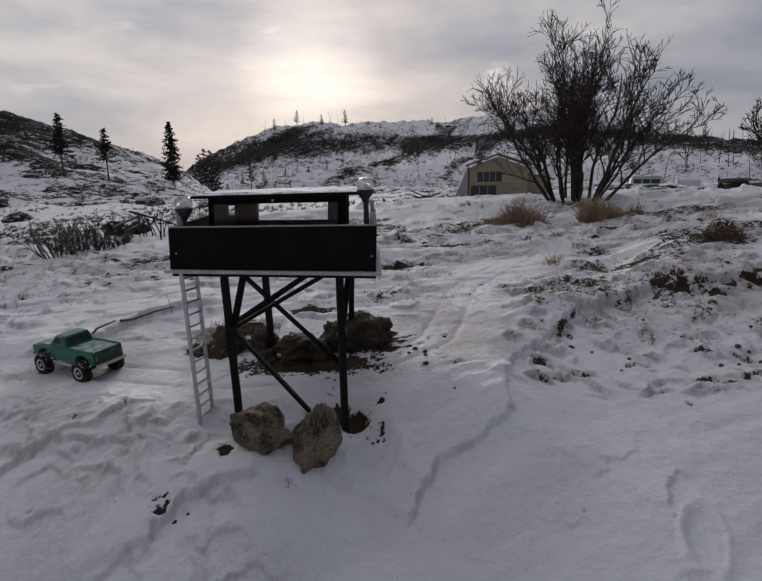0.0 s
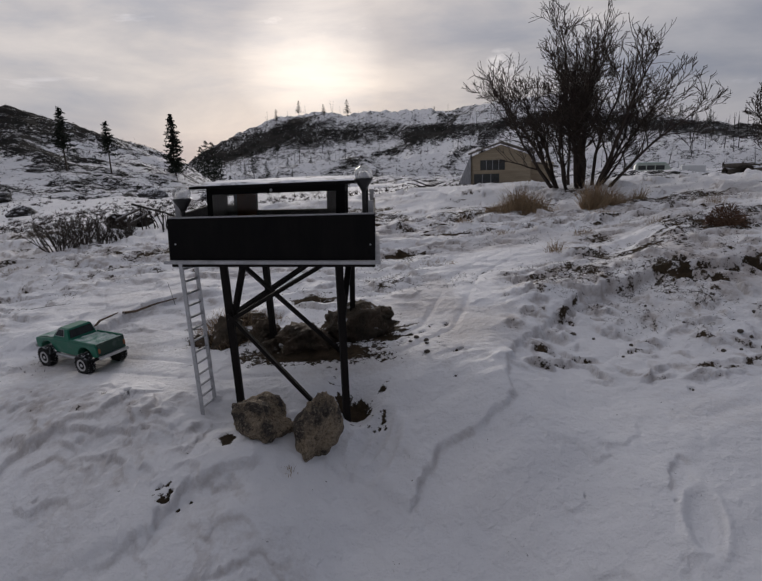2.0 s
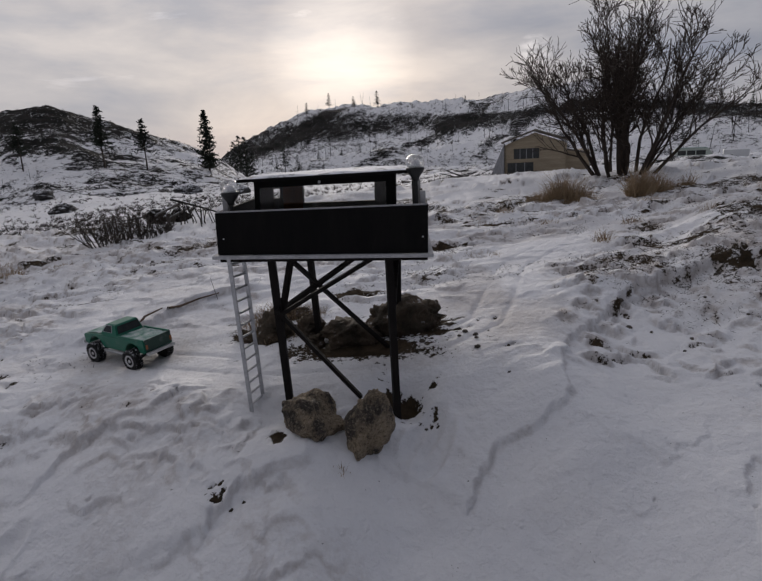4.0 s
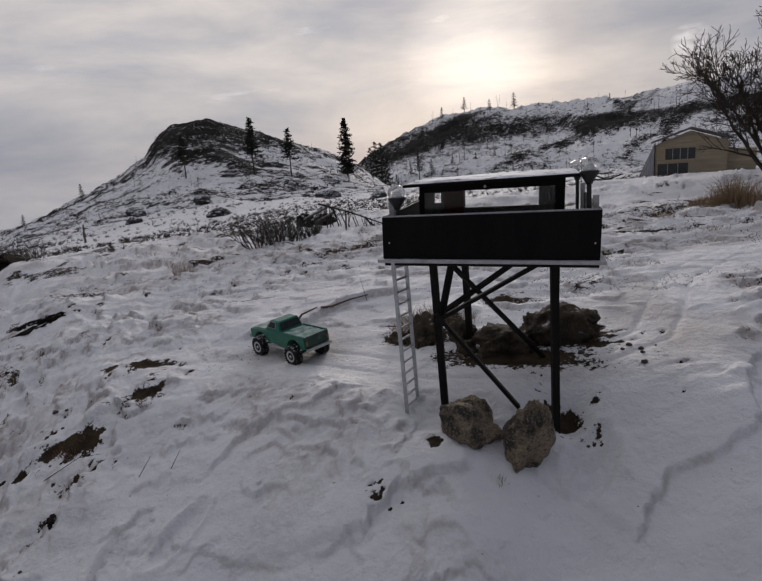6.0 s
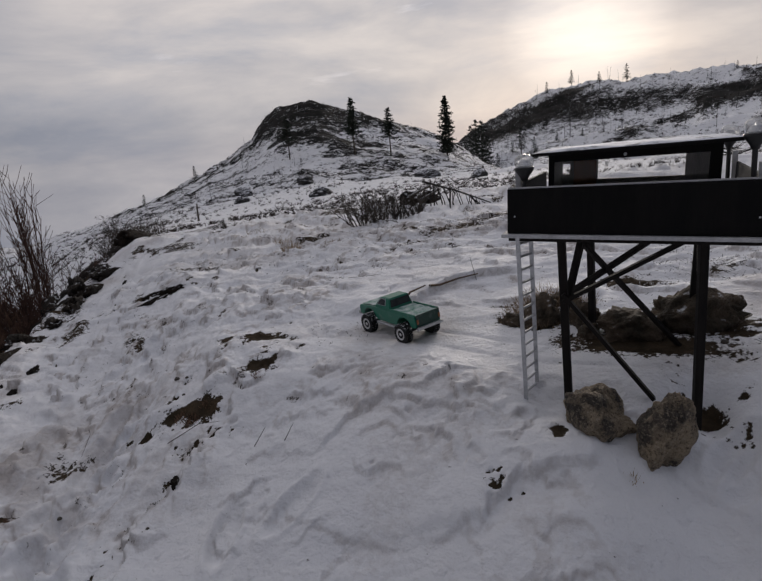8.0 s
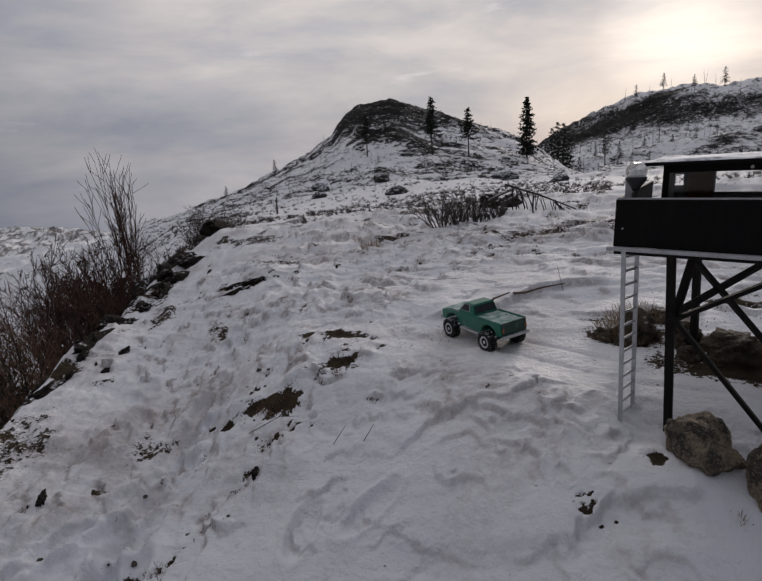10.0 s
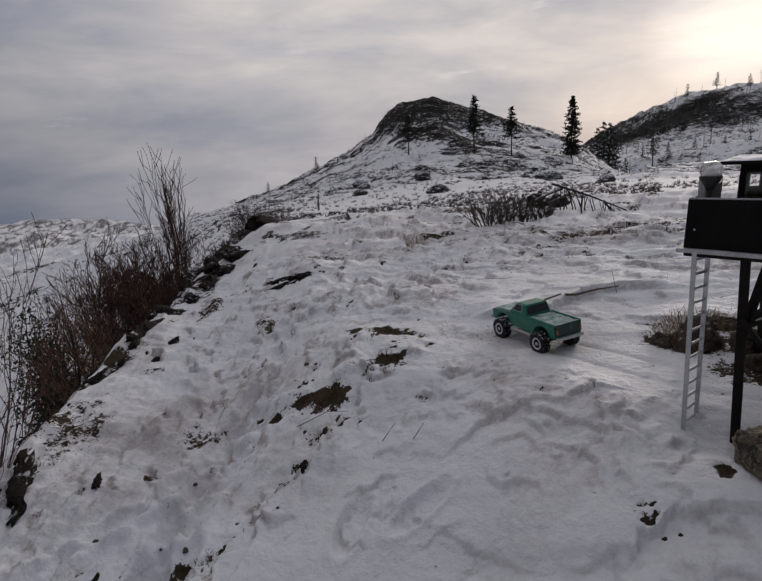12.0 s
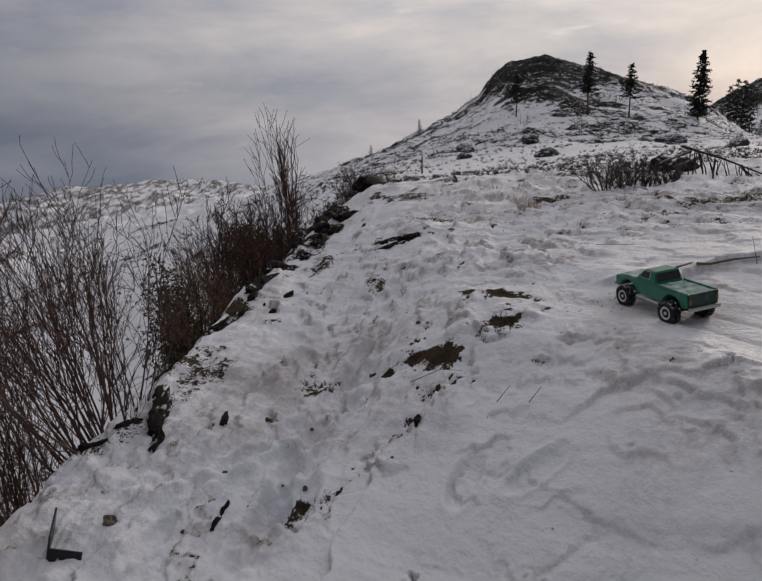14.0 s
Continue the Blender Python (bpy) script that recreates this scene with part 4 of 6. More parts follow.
def garden_lamp(local, s=1.0):
    m = TOWER @ pose(*local)
    lamp = thing("garden_lamp", Matrix.Translation(m.translation), "solar lamp with a cut-glass globe on a black stem", "lamp", "lamps at the deck corners")
    part("stem", cyl(B(), (0, 0, 0.0), (0, 0, 0.235 * s), 0.0085, 0.0085, 12), BLACK_PLASTIC, lamp)
    near = -0.026 if local[0] < 0.4 else 0.026
    part("bracket", box(B(), (near - 0.011, 0.005, 0.0), (near + 0.011, 0.022, 0.238), 0.002), PALE_WOOD, lamp, "pale wooden post")
    z = 0.235 * s
    cap = part("collar", lathe(B(), [(0.012, z - 0.012), (0.016, z), (0.034, z + 0.026), (0.037, z + 0.034), (0.034, z + 0.038)], 24), BLACK_PLASTIC, lamp, "black flared collar", True)
    bm = lathe(B(), [(0.031, z + 0.0385), (0.035, z + 0.048), (0.0365, z + 0.058), (0.033, z + 0.071), (0.024, z + 0.081), (0.011, z + 0.086)], 14)
    part("globe", bm, DOME, lamp, "faceted clear glass globe")
    part("reflector", lathe(B(), [(0.020, z + 0.0385), (0.022, z + 0.046), (0.012, z + 0.060), (0.004, z + 0.064)], 14), ALUMINIUM, lamp)


for spot, s_ in (((0.062, 0.045, 0.001), 0.88), ((0.800, 0.045, 0.001), 1.24), ((0.800, 0.80, 0.001), 1.12)):
    garden_lamp(spot, s_)

# ---- rocks ----


def rock(name, place, size, turn, material, label, seed, rough=0.28, group="", fine=5):
    bm = B()
    bmesh.ops.create_icosphere(bm, subdivisions=fine, radius=1.0)
    shift = Vector((seed * 7.31, seed * 3.17, seed * 1.9))
    rnd = random.Random(int(seed * 10))
    cuts = [(Vector((rnd.gauss(0, 1), rnd.gauss(0, 1), rnd.gauss(0, 0.8))).normalized(), rnd.uniform(0.56, 0.88)) for _ in range(13)]
    for v in bm.verts:
        p = v.co.copy()
        for nrm, far in cuts:
            over = p.dot(nrm) - far
            if over > 0:
                p -= nrm * over * 0.92
        k = 1.12 + rough * noise.noise(p * 0.9 + shift) + rough * 0.55 * noise.noise(p * 2.1 + shift) + rough * 0.34 * noise.noise(p * 5 + shift) + rough * 0.20 * noise.noise(p * 12 + shift)
        v.co = Vector((p.x * size[0] * k, p.y * size[1] * k, p.z * size[2] * k))
    ob = link_bm(name, bm, material, None, "", True)
    ob.matrix_world = pose(*place, *turn)
    return tagged(ob, label, "rock", group)


def mixed_granite():
    n = Nodes("mottled_granite")
    big, mid, fine = n.noise(7, 5, 0.65), n.noise(26, 5, 0.7), n.noise(95, 5, 0.75)
    c = n.mix(n.ramp(big, [(0.43, 0.0), (0.53, 1.0)]), (0.10, 0.088, 0.074), (0.52, 0.41, 0.28))
    c = n.mix(n.ramp(mid, [(0.45, 0.0), (0.62, 0.6)]), c, (0.27, 0.22, 0.17))
    c = n.mix(n.ramp(fine, [(0.36, 0.9), (0.47, 0.0)]), c, (0.050, 0.034, 0.028))
    c = n.mix(n.ramp(fine, [(0.55, 0.0), (0.63, 0.75)]), c, (0.66, 0.55, 0.41))
    n.bump(n.math("ADD", mid, n.math("MULTIPLY", fine, 0.9)), 1.0, 0.034)
    return n.done(c, 0.85, 0, 0.3)


GRANITE = mixed_granite()
MOSSY_ROCK = grainy("mossy_brown_rock", (0.030, 0.027, 0.018), (0.17, 0.125, 0.085), 7, 0.9, bump=1.0, dist=0.03, snow=0.04)
rock("boulder", (-0.548, 2.310, -0.032), (0.132, 0.118, 0.128), (0, 14, 40), GRANITE, "rounded tan and grey granite boulder at a tower leg", 4.0, 0.34, "boulders before the tower")
rock("boulder", (-0.303, 2.275, -0.062), (0.096, 0.10, 0.166), (0, 6, 20), GRANITE, "upright tan granite boulder leaning on a tower leg", 5.0, 0.38, "boulders before the tower")
PIT_ROCKS = ((-0.24, 3.36, 0.20, 0.15, 1), (-0.47, 3.20, 0.17, 0.085, 2), (-0.93, 3.30, 0.13, 0.11, 3), (-0.04, 3.40, 0.11, 0.08, 4), (-0.70, 3.30, 0.11, 0.075, 6), (-1.10, 3.28, 0.075, 0.05, 8), (-0.86, 3.60, 0.09, 0.05, 9), (-0.66, 3.12, 0.06, 0.04, 10))
for px, py, sx, sz, k in PIT_ROCKS:
    rock("boulder", (px, py, height(px, py) + sz * 0.30), (sx, sx * 0.8, sz), (0, 0, 40 * k), MOSSY_ROCK, "dark lichened rock half buried in bare soil", 10.0 + k, 0.55, "rocks behind the tower")

# ---- plants ----


class Twigs:
    """Collects tapered three-sided tubes."""

    def __init__(self, seed, slim=0.0008):
        self.v, self.f, self.rnd, self.slim = [], [], random.Random(seed), slim

    def tube(self, points, r0, r1, sides=3):
        n, base = len(points), len(self.v)
        for k, p in enumerate(points):
            ahead = (points[min(k + 1, n - 1)] - points[max(k - 1, 0)]).normalized()
            u = ahead.orthogonal().normalized()
            w = ahead.cross(u)
            r = r0 + (r1 - r0) * k / (n - 1)
            for s in range(sides):
                a = 2 * math.pi * s / sides
                self.v.append(p + (u * math.cos(a) + w * math.sin(a)) * r)
        for k in range(n - 1):
            for s in range(sides):
                t = (s + 1) % sides
                self.f.append((base + k * sides + s, base + k * sides + t, base + (k + 1) * sides + t, base + (k + 1) * sides + s))

    def branch(self, p, way, length, r, level, kids, up=0.15, wander=0.16, sides=3):
        rnd, n = self.rnd, max(3, int(4 + 3 * (level > 1)))
        points, d = [p.copy()], way.normalized()
        for k in range(n):
            d = (d + Vector((rnd.gauss(0, wander), rnd.gauss(0, wander), rnd.gauss(0, wander * 0.7) + up))).normalized()
            points.append(points[-1] + d * length / n)
        self.tube(points, max(r, self.slim * 1.25), max(r * 0.35, self.slim), sides if level > 1 else 3)
        if level == 0:
            return
        for k in range(kids[level]):
            u = rnd.uniform(0.25, 0.98)
            i = min(int(u * n), n - 1)
            at = points[i].lerp(points[i + 1], u * n - i)
            ahead = (points[i + 1] - points[i]).normalized()
            side = ahead.orthogonal().normalized()
            side.rotate(Matrix.Rotation(rnd.uniform(0, 6.283), 3, ahead))
            turn = rnd.uniform(0.35, 0.85)
            self.branch(at, ahead * math.cos(turn) + side * math.sin(turn), length * rnd.uniform(0.38, 0.66) * (1.15 - 0.5 * u), r * (1 - 0.6 * u) * 0.6, level - 1, kids, up, wander, sides)

    def blade(self, p, way, length, width):
        """A bent grass blade or needle tuft: two slim triangles."""
        rnd, base = self.rnd, len(self.v)
        side = way.orthogonal().normalized()
        side.rotate(Matrix.Rotation(rnd.uniform(0, 6.283), 3, way))
        tip = p + way * length + Vector((rnd.gauss(0, 0.12), rnd.gauss(0, 0.12), -0.35 * rnd.random())) * length
        m = p + way * length * 0.55
        self.v += [p - side * width, p + side * width, m + side * width * 0.7, m - side * width * 0.7, tip]
        self.f += [(base, base + 1, base + 2, base + 3), (base + 3, base + 2, base + 4)]

    def mesh(self, name, material, parent=None, label=""):
        me = bpy.data.meshes.new(name)
        me.from_pydata([tuple(p) for p in self.v], [], self.f)
        me.materials.append(material)
        ob = new(name, me)
        if parent:
            ob.parent = parent
        if label:
            ob["label"] = label
        return ob


def bare_bush(place, tall, wide, stems, kids, seed, bark, twig, label, name="shrub", thick=0.02, lean=(0, 0), group="", up=0.10, base=0.10, slim=0.0012, fan=(0.3, 0.8), wander=0.10):
    """A leafless shrub: thick stems from one foot and a crown of fine twigs."""
    bush = thing(name, Matrix.Translation(place), label, "shrub", group)
    stem, crown = Twigs(seed, slim), Twigs(seed + 1, slim)
    rnd = random.Random(seed + 2)
    for k in range(stems):
        a = 2 * math.pi * (k + rnd.random()) / stems
        out = rnd.uniform(0.10, 1.0)
        way = Vector((math.cos(a) * out * wide / tall + lean[0], math.sin(a) * out * wide / tall * 0.8 + lean[1], 1.0))
        length = tall * rnd.uniform(0.72, 1.05) * (0.70 + 0.3 / (1 + out))
        p = Vector((math.cos(a) * base * out, math.sin(a) * base * out, -0.05))
        r = thick * rnd.uniform(0.6, 1.15)
        n, pts, d = 7, [p], way.normalized()
        for i in range(n):
            d = (d + Vector((rnd.gauss(0, wander), rnd.gauss(0, wander), up * 0.6))).normalized()
            pts.append(pts[-1] + d * length / n)
        stem.tube(pts, r, r * 0.22, 5)
        for j in range(kids[-1]):
            u = rnd.uniform(0.22, 0.99)
            i = min(int(u * n), n - 1)
            at, ahead = pts[i].lerp(pts[i + 1], u * n - i), (pts[i + 1] - pts[i]).normalized()
            side = ahead.orthogonal().normalized()
            side.rotate(Matrix.Rotation(rnd.uniform(0, 6.283), 3, ahead))
            turn = rnd.uniform(*fan)
            crown.branch(at, ahead * math.cos(turn) + side * math.sin(turn), length * rnd.uniform(0.22, 0.46) * (1.2 - 0.5 * u), r * (1 - 0.75 * u) * 0.6, len(kids) - 2, kids, up, wander * 1.7)
    stem.mesh("stem", bark, bush)
    crown.mesh("crown", twig, bush, "crown of fine bare twigs")
    return bush


def grass_tuft(place, tall, wide, blades, seed, label="tuft of dry straw-coloured grass in snow", group="dry grass tufts", material=None):
    tw = Twigs(seed)
    for _ in range(int(blades * 1.6)):
        a, o = tw.rnd.uniform(0, 6.283), tw.rnd.random() ** 0.7
        p = Vector((math.cos(a) * o * wide * 0.5, math.sin(a) * o * wide * 0.5, -0.02))
        way = Vector((math.cos(a) * o * 0.30 + tw.rnd.gauss(0, 0.30), math.sin(a) * o * 0.30 + tw.rnd.gauss(0, 0.30), 1.0)).normalized()
        tw.blade(p, way, tall * tw.rnd.uniform(0.25, 1.15) * (1.1 - 0.4 * o), 0.0018 * max(1, tall / 0.25))
    ob = tw.mesh("grass_tuft", material or DRY_GRASS)
    ob.matrix_world = Matrix.Translation(place)
    return tagged(ob, label, "grass", group)


# the large bare shrub by the shed, and its neighbour
bare_bush(polar(-19.3, 9.6, 0.03), 2.40, 1.95, 24, (0, 4, 6, 12), 31, BARK, BARK, "large leafless shrub with many dark upright stems in snow", "large_shrub", 0.031, (0.05, 0), up=0.065, base=0.42, slim=0.0032, wander=0.12, fan=(0.25, 0.7))
bare_bush(polar(-37.0, 9.5, 0.03), 1.42, 1.3, 20, (0, 3, 5, 11), 13, BARK, BARK, "leafless dark shrub at the edge of the snowfield", "large_shrub", 0.026, (-0.05, 0), up=0.08, slim=0.0034, wander=0.15)
for k, (az, dist, tall, wide, n) in enumerate(((-15.4, 7.55, 0.36, 0.30, 260), (-14.2, 7.6, 0.34, 0.26, 220), (-12.9, 7.5, 0.20, 0.22, 140), (-12.0, 7.6, 0.14, 0.20, 90), (-21.0, 7.7, 0.40, 0.26, 220), (-22.2, 7.9, 0.32, 0.24, 160), (-23.2, 8.0, 0.22, 0.20, 90), (-17.0, 7.5, 0.16, 0.25, 80), (-24.6, 8.2, 0.26, 0.12, 50))):
    grass_tuft(polar(az, dist), tall * 1.2, wide * 1.15, int(n * 1.6), 30 + k, "tall clump of dry straw grass at the shrub's foot", "dry grass round the shrub")


def pine(place, tall, bare, seed, full=1.0, wide=0.16):
    tree = thing("pine_tree", Matrix.Translation(place), "dark slender pine tree with a bare lower trunk" if bare > 0.2 else "dark dense pine tree on the snowy slope", "tree", "pines on the knoll")
    tr = Twigs(seed)
    tr.tube([Vector((0, 0, -0.3)), Vector((0.02 * tall * tr.rnd.uniform(-1, 1), 0, tall * 0.5)), Vector((0, 0, tall))], tall * 0.018, tall * 0.003, 6)
    tr.mesh("trunk", BARK, tree)
    cr = Twigs(seed + 1)
    rnd, n = cr.rnd, int(120 * full)
    for k in range(n):
        u = rnd.random() ** 0.85
        z = tall * (bare + (1 - bare) * (math.floor(u * 15) + rnd.random() * 0.95) / 15)
        reach = tall * wide * 1.15 * (1.03 - u) ** 0.7 * rnd.uniform(0.25, 1.2) + 0.010 * tall
        a = rnd.uniform(0, 6.283)
        p = Vector((0, 0, z))
        tip = Vector((math.cos(a) * reach, math.sin(a) * reach, z + reach * rnd.uniform(-0.25, 0.25)))
        cr.tube([p, p.lerp(tip, 0.6), tip], tall * 0.0035, tall * 0.001, 3)
        for j in range(9):
            q = p.lerp(tip, rnd.uniform(0.3, 1.05))
            way = Vector((rnd.gauss(0, 1), rnd.gauss(0, 1), rnd.gauss(0.25, 0.7))).normalized()
            cr.blade(q, way, tall * rnd.uniform(0.034, 0.075) * (1.12 - 0.65 * u), tall * 0.010 * (1.1 - 0.4 * u))
    cr.mesh("crown", NEEDLES, tree, "dark green needle clumps")
    return tree


def slope_spot(az, el, near=50.0, far=112.0):
    """The first place outward along a bearing where the slope reaches that many degrees up."""
    d = near
    while d < far:
        p = polar(az, d)
        if math.degrees(math.atan2(p.z - EYE_Z, d)) > el:
            break
        d += 1.0
    return p, d


# bearing, foot, tip (degrees), bare share of the trunk, fullness, half width
for k, (az, foot, tip, bare, full, wide) in enumerate(((19.25, -1.75, 3.6, 0.05, 2.6, 0.17), (24.6, -1.25, 3.1, 0.34, 1.3, 0.19), (28.0, -0.85, 4.3, 0.36, 1.4, 0.18), (34.2, -0.75, 3.1, 0.38, 1.2, 0.22))):
    p, dist = slope_spot(az, foot)
    pine(p, dist * (math.tan(radians(tip)) - math.tan(radians(foot))), bare, 60 + 3 * k, full, wide)


def ridge_trees():
    first = pine(polar(3.4, 318, 0.5), 8.0, 0.10, 90, 0.9, 0.25)
    first["group"], first["label"] = "pines on the ridge", "small dark pine tree on the far ridge"
    for az, dist, s in ((7.9, 320, 0.9), (5.6, 322, 0.7), (10.0, 305, 0.8), (-4.8, 325, 0.5), (17.0, 112, 0.75), (16.5, 118, 0.95), (16.0, 119, 1.0), (15.4, 120, 0.80), (15.7, 110, 0.6), (14.6, 122, 0.55), (17.5, 110, 0.45), (12.4, 180, 0.9), (11.2, 176, 0.6), (13.2, 178, 0.5), (9.2, 190, 0.4), (7.0, 200, 0.35), (43.0, 116, 0.34), (47.7, 108, 0.27), (-28.2, 300, 0.8), (-27.2, 300, 0.6), (-26.0, 310, 0.7)):
        p = polar(az, dist, 0.3)
        copy_thing(first, Matrix.Translation(p) @ Matrix.Rotation(az, 4, "Z") @ Matrix.Scale(s, 4))


ridge_trees()


def snags():
    """Burnt trunks standing on the slopes: too many and too far to count."""
    tw = Twigs(77)
    rnd = tw.rnd
    spots = [(rnd.uniform(-34, 15), rnd.uniform(120, 330), rnd.uniform(3, 7)) for _ in range(190)] + [(rnd.uniform(17, 50), rnd.uniform(45, 112), rnd.uniform(0.8, 1.8)) for _ in range(26)] + [(rnd.uniform(-36, -21), rnd.uniform(150, 320), rnd.uniform(4, 8)) for _ in range(90)]
    for (az, dist, tall), p in zip(spots, many_polar(spots)):
        p.z -= 0.2
        top = p + Vector((rnd.gauss(0, 0.06), rnd.gauss(0, 0.06), 1)) * tall
        tw.tube([p, p.lerp(top, 0.5), top], tall * 0.018, tall * 0.005, 4)
        for _ in range(rnd.randrange(1, 6)):
            q = p.lerp(top, rnd.uniform(0.35, 0.95))
            w = Vector((rnd.gauss(0, 1), rnd.gauss(0, 1), 0.4)).normalized() * tall * rnd.uniform(0.05, 0.16)
            tw.tube([q, q + w * 0.5, q + w], tall * 0.006, tall * 0.002, 3)
    ob = tw.mesh("burnt_snags", DEAD_WOOD)
    tagged(ob, "burnt bare tree trunks scattered over the snowy slopes", "dead trees", kind="stuff")


snags()


def scrub():
    """Sagebrush and grass that shows through the snow."""
    tw = Twigs(78)
    rnd = tw.rnd
    spots = []
    for _ in range(9000):
        spots.append((rnd.uniform(12, 56), 20 * (5.7 ** rnd.random()), 0.62))
    for _ in range(3200):
        spots.append((rnd.uniform(-36, 14), 130 * (2.4 ** rnd.random()), 1.1))
    for _ in range(1500):
        spots.append((rnd.uniform(-14, 14), 24 * (6.0 ** rnd.random()), 0.8))
    for _ in range(3200):
        spots.append((rnd.uniform(50, 95), 12 * (45 ** rnd.random()), 0.9))
    places = many_polar(spots)
    thick = fbm(np.array([p.x * 0.05 for p in places]), np.array([p.y * 0.05 for p in places]), 88, 3)
    for (az, dist, s), p, keep in zip(spots, places, thick):
        if keep < -0.25 and rnd.random() < 0.8:
            continue
        size = s * rnd.uniform(0.12, 0.40) * (0.55 + min(dist, 260) / 90)
        for _ in range(11):
            way = Vector((rnd.gauss(0, 0.7), rnd.gauss(0, 0.7), 0.9)).normalized()
            tw.blade(p + Vector((rnd.gauss(0, 0.2), rnd.gauss(0, 0.2), -0.02)) * size, way, size * rnd.uniform(0.6, 1.2), size * 0.045)
    ob = tw.mesh("sagebrush", BARK)
    tagged(ob, "grey-brown sagebrush showing through snow on the slopes", "scrub", kind="stuff")


scrub()

# ---- the toy truck ----


def paint(name, color):
    n = Nodes(name)
    fleck = n.noise(45, 4, 0.6)
    dust = n.ramp(n.noise(14, 5, 0.65), [(0.55, 0.0), (0.75, 0.25)])
    c = n.mix(n.ramp(fleck, [(0.3, 0.0), (0.7, 1.0)]), tuple(v * 0.82 for v in color), color)
    c = n.mix(dust, c, (0.35, 0.38, 0.37))
    n.bump(fleck, 0.06, 0.001)
    return n.done(c, 0.38, 0, 0.5)


GREEN_PAINT = paint("scuffed_green_paint", (0.006, 0.165, 0.100))
DARK_GREEN = paint("dark_green_paint", (0.008, 0.045, 0.032))
CHROME = grainy("dull_silver_plastic", (0.42, 0.43, 0.44), (0.58, 0.59, 0.60), 30, 0.35, 0.6, bump=0.1)
RUBBER = grainy("black_rubber", (0.010, 0.010, 0.010), (0.022, 0.022, 0.022), 40, 0.8, bump=0.4, dist=0.002, snow=0.25)
RIM_WHITE = grainy("white_wheel_rim", (0.62, 0.62, 0.62), (0.80, 0.80, 0.80), 30, 0.5)
FROST = grainy("thin_snow_film", (0.030, 0.20, 0.135), (0.62, 0.68, 0.67), 24, 0.8, bump=0.5, dist=0.003)
SMOKED = grainy("smoked_window", (0.02, 0.024, 0.024), (0.055, 0.06, 0.06), 12, 0.15)


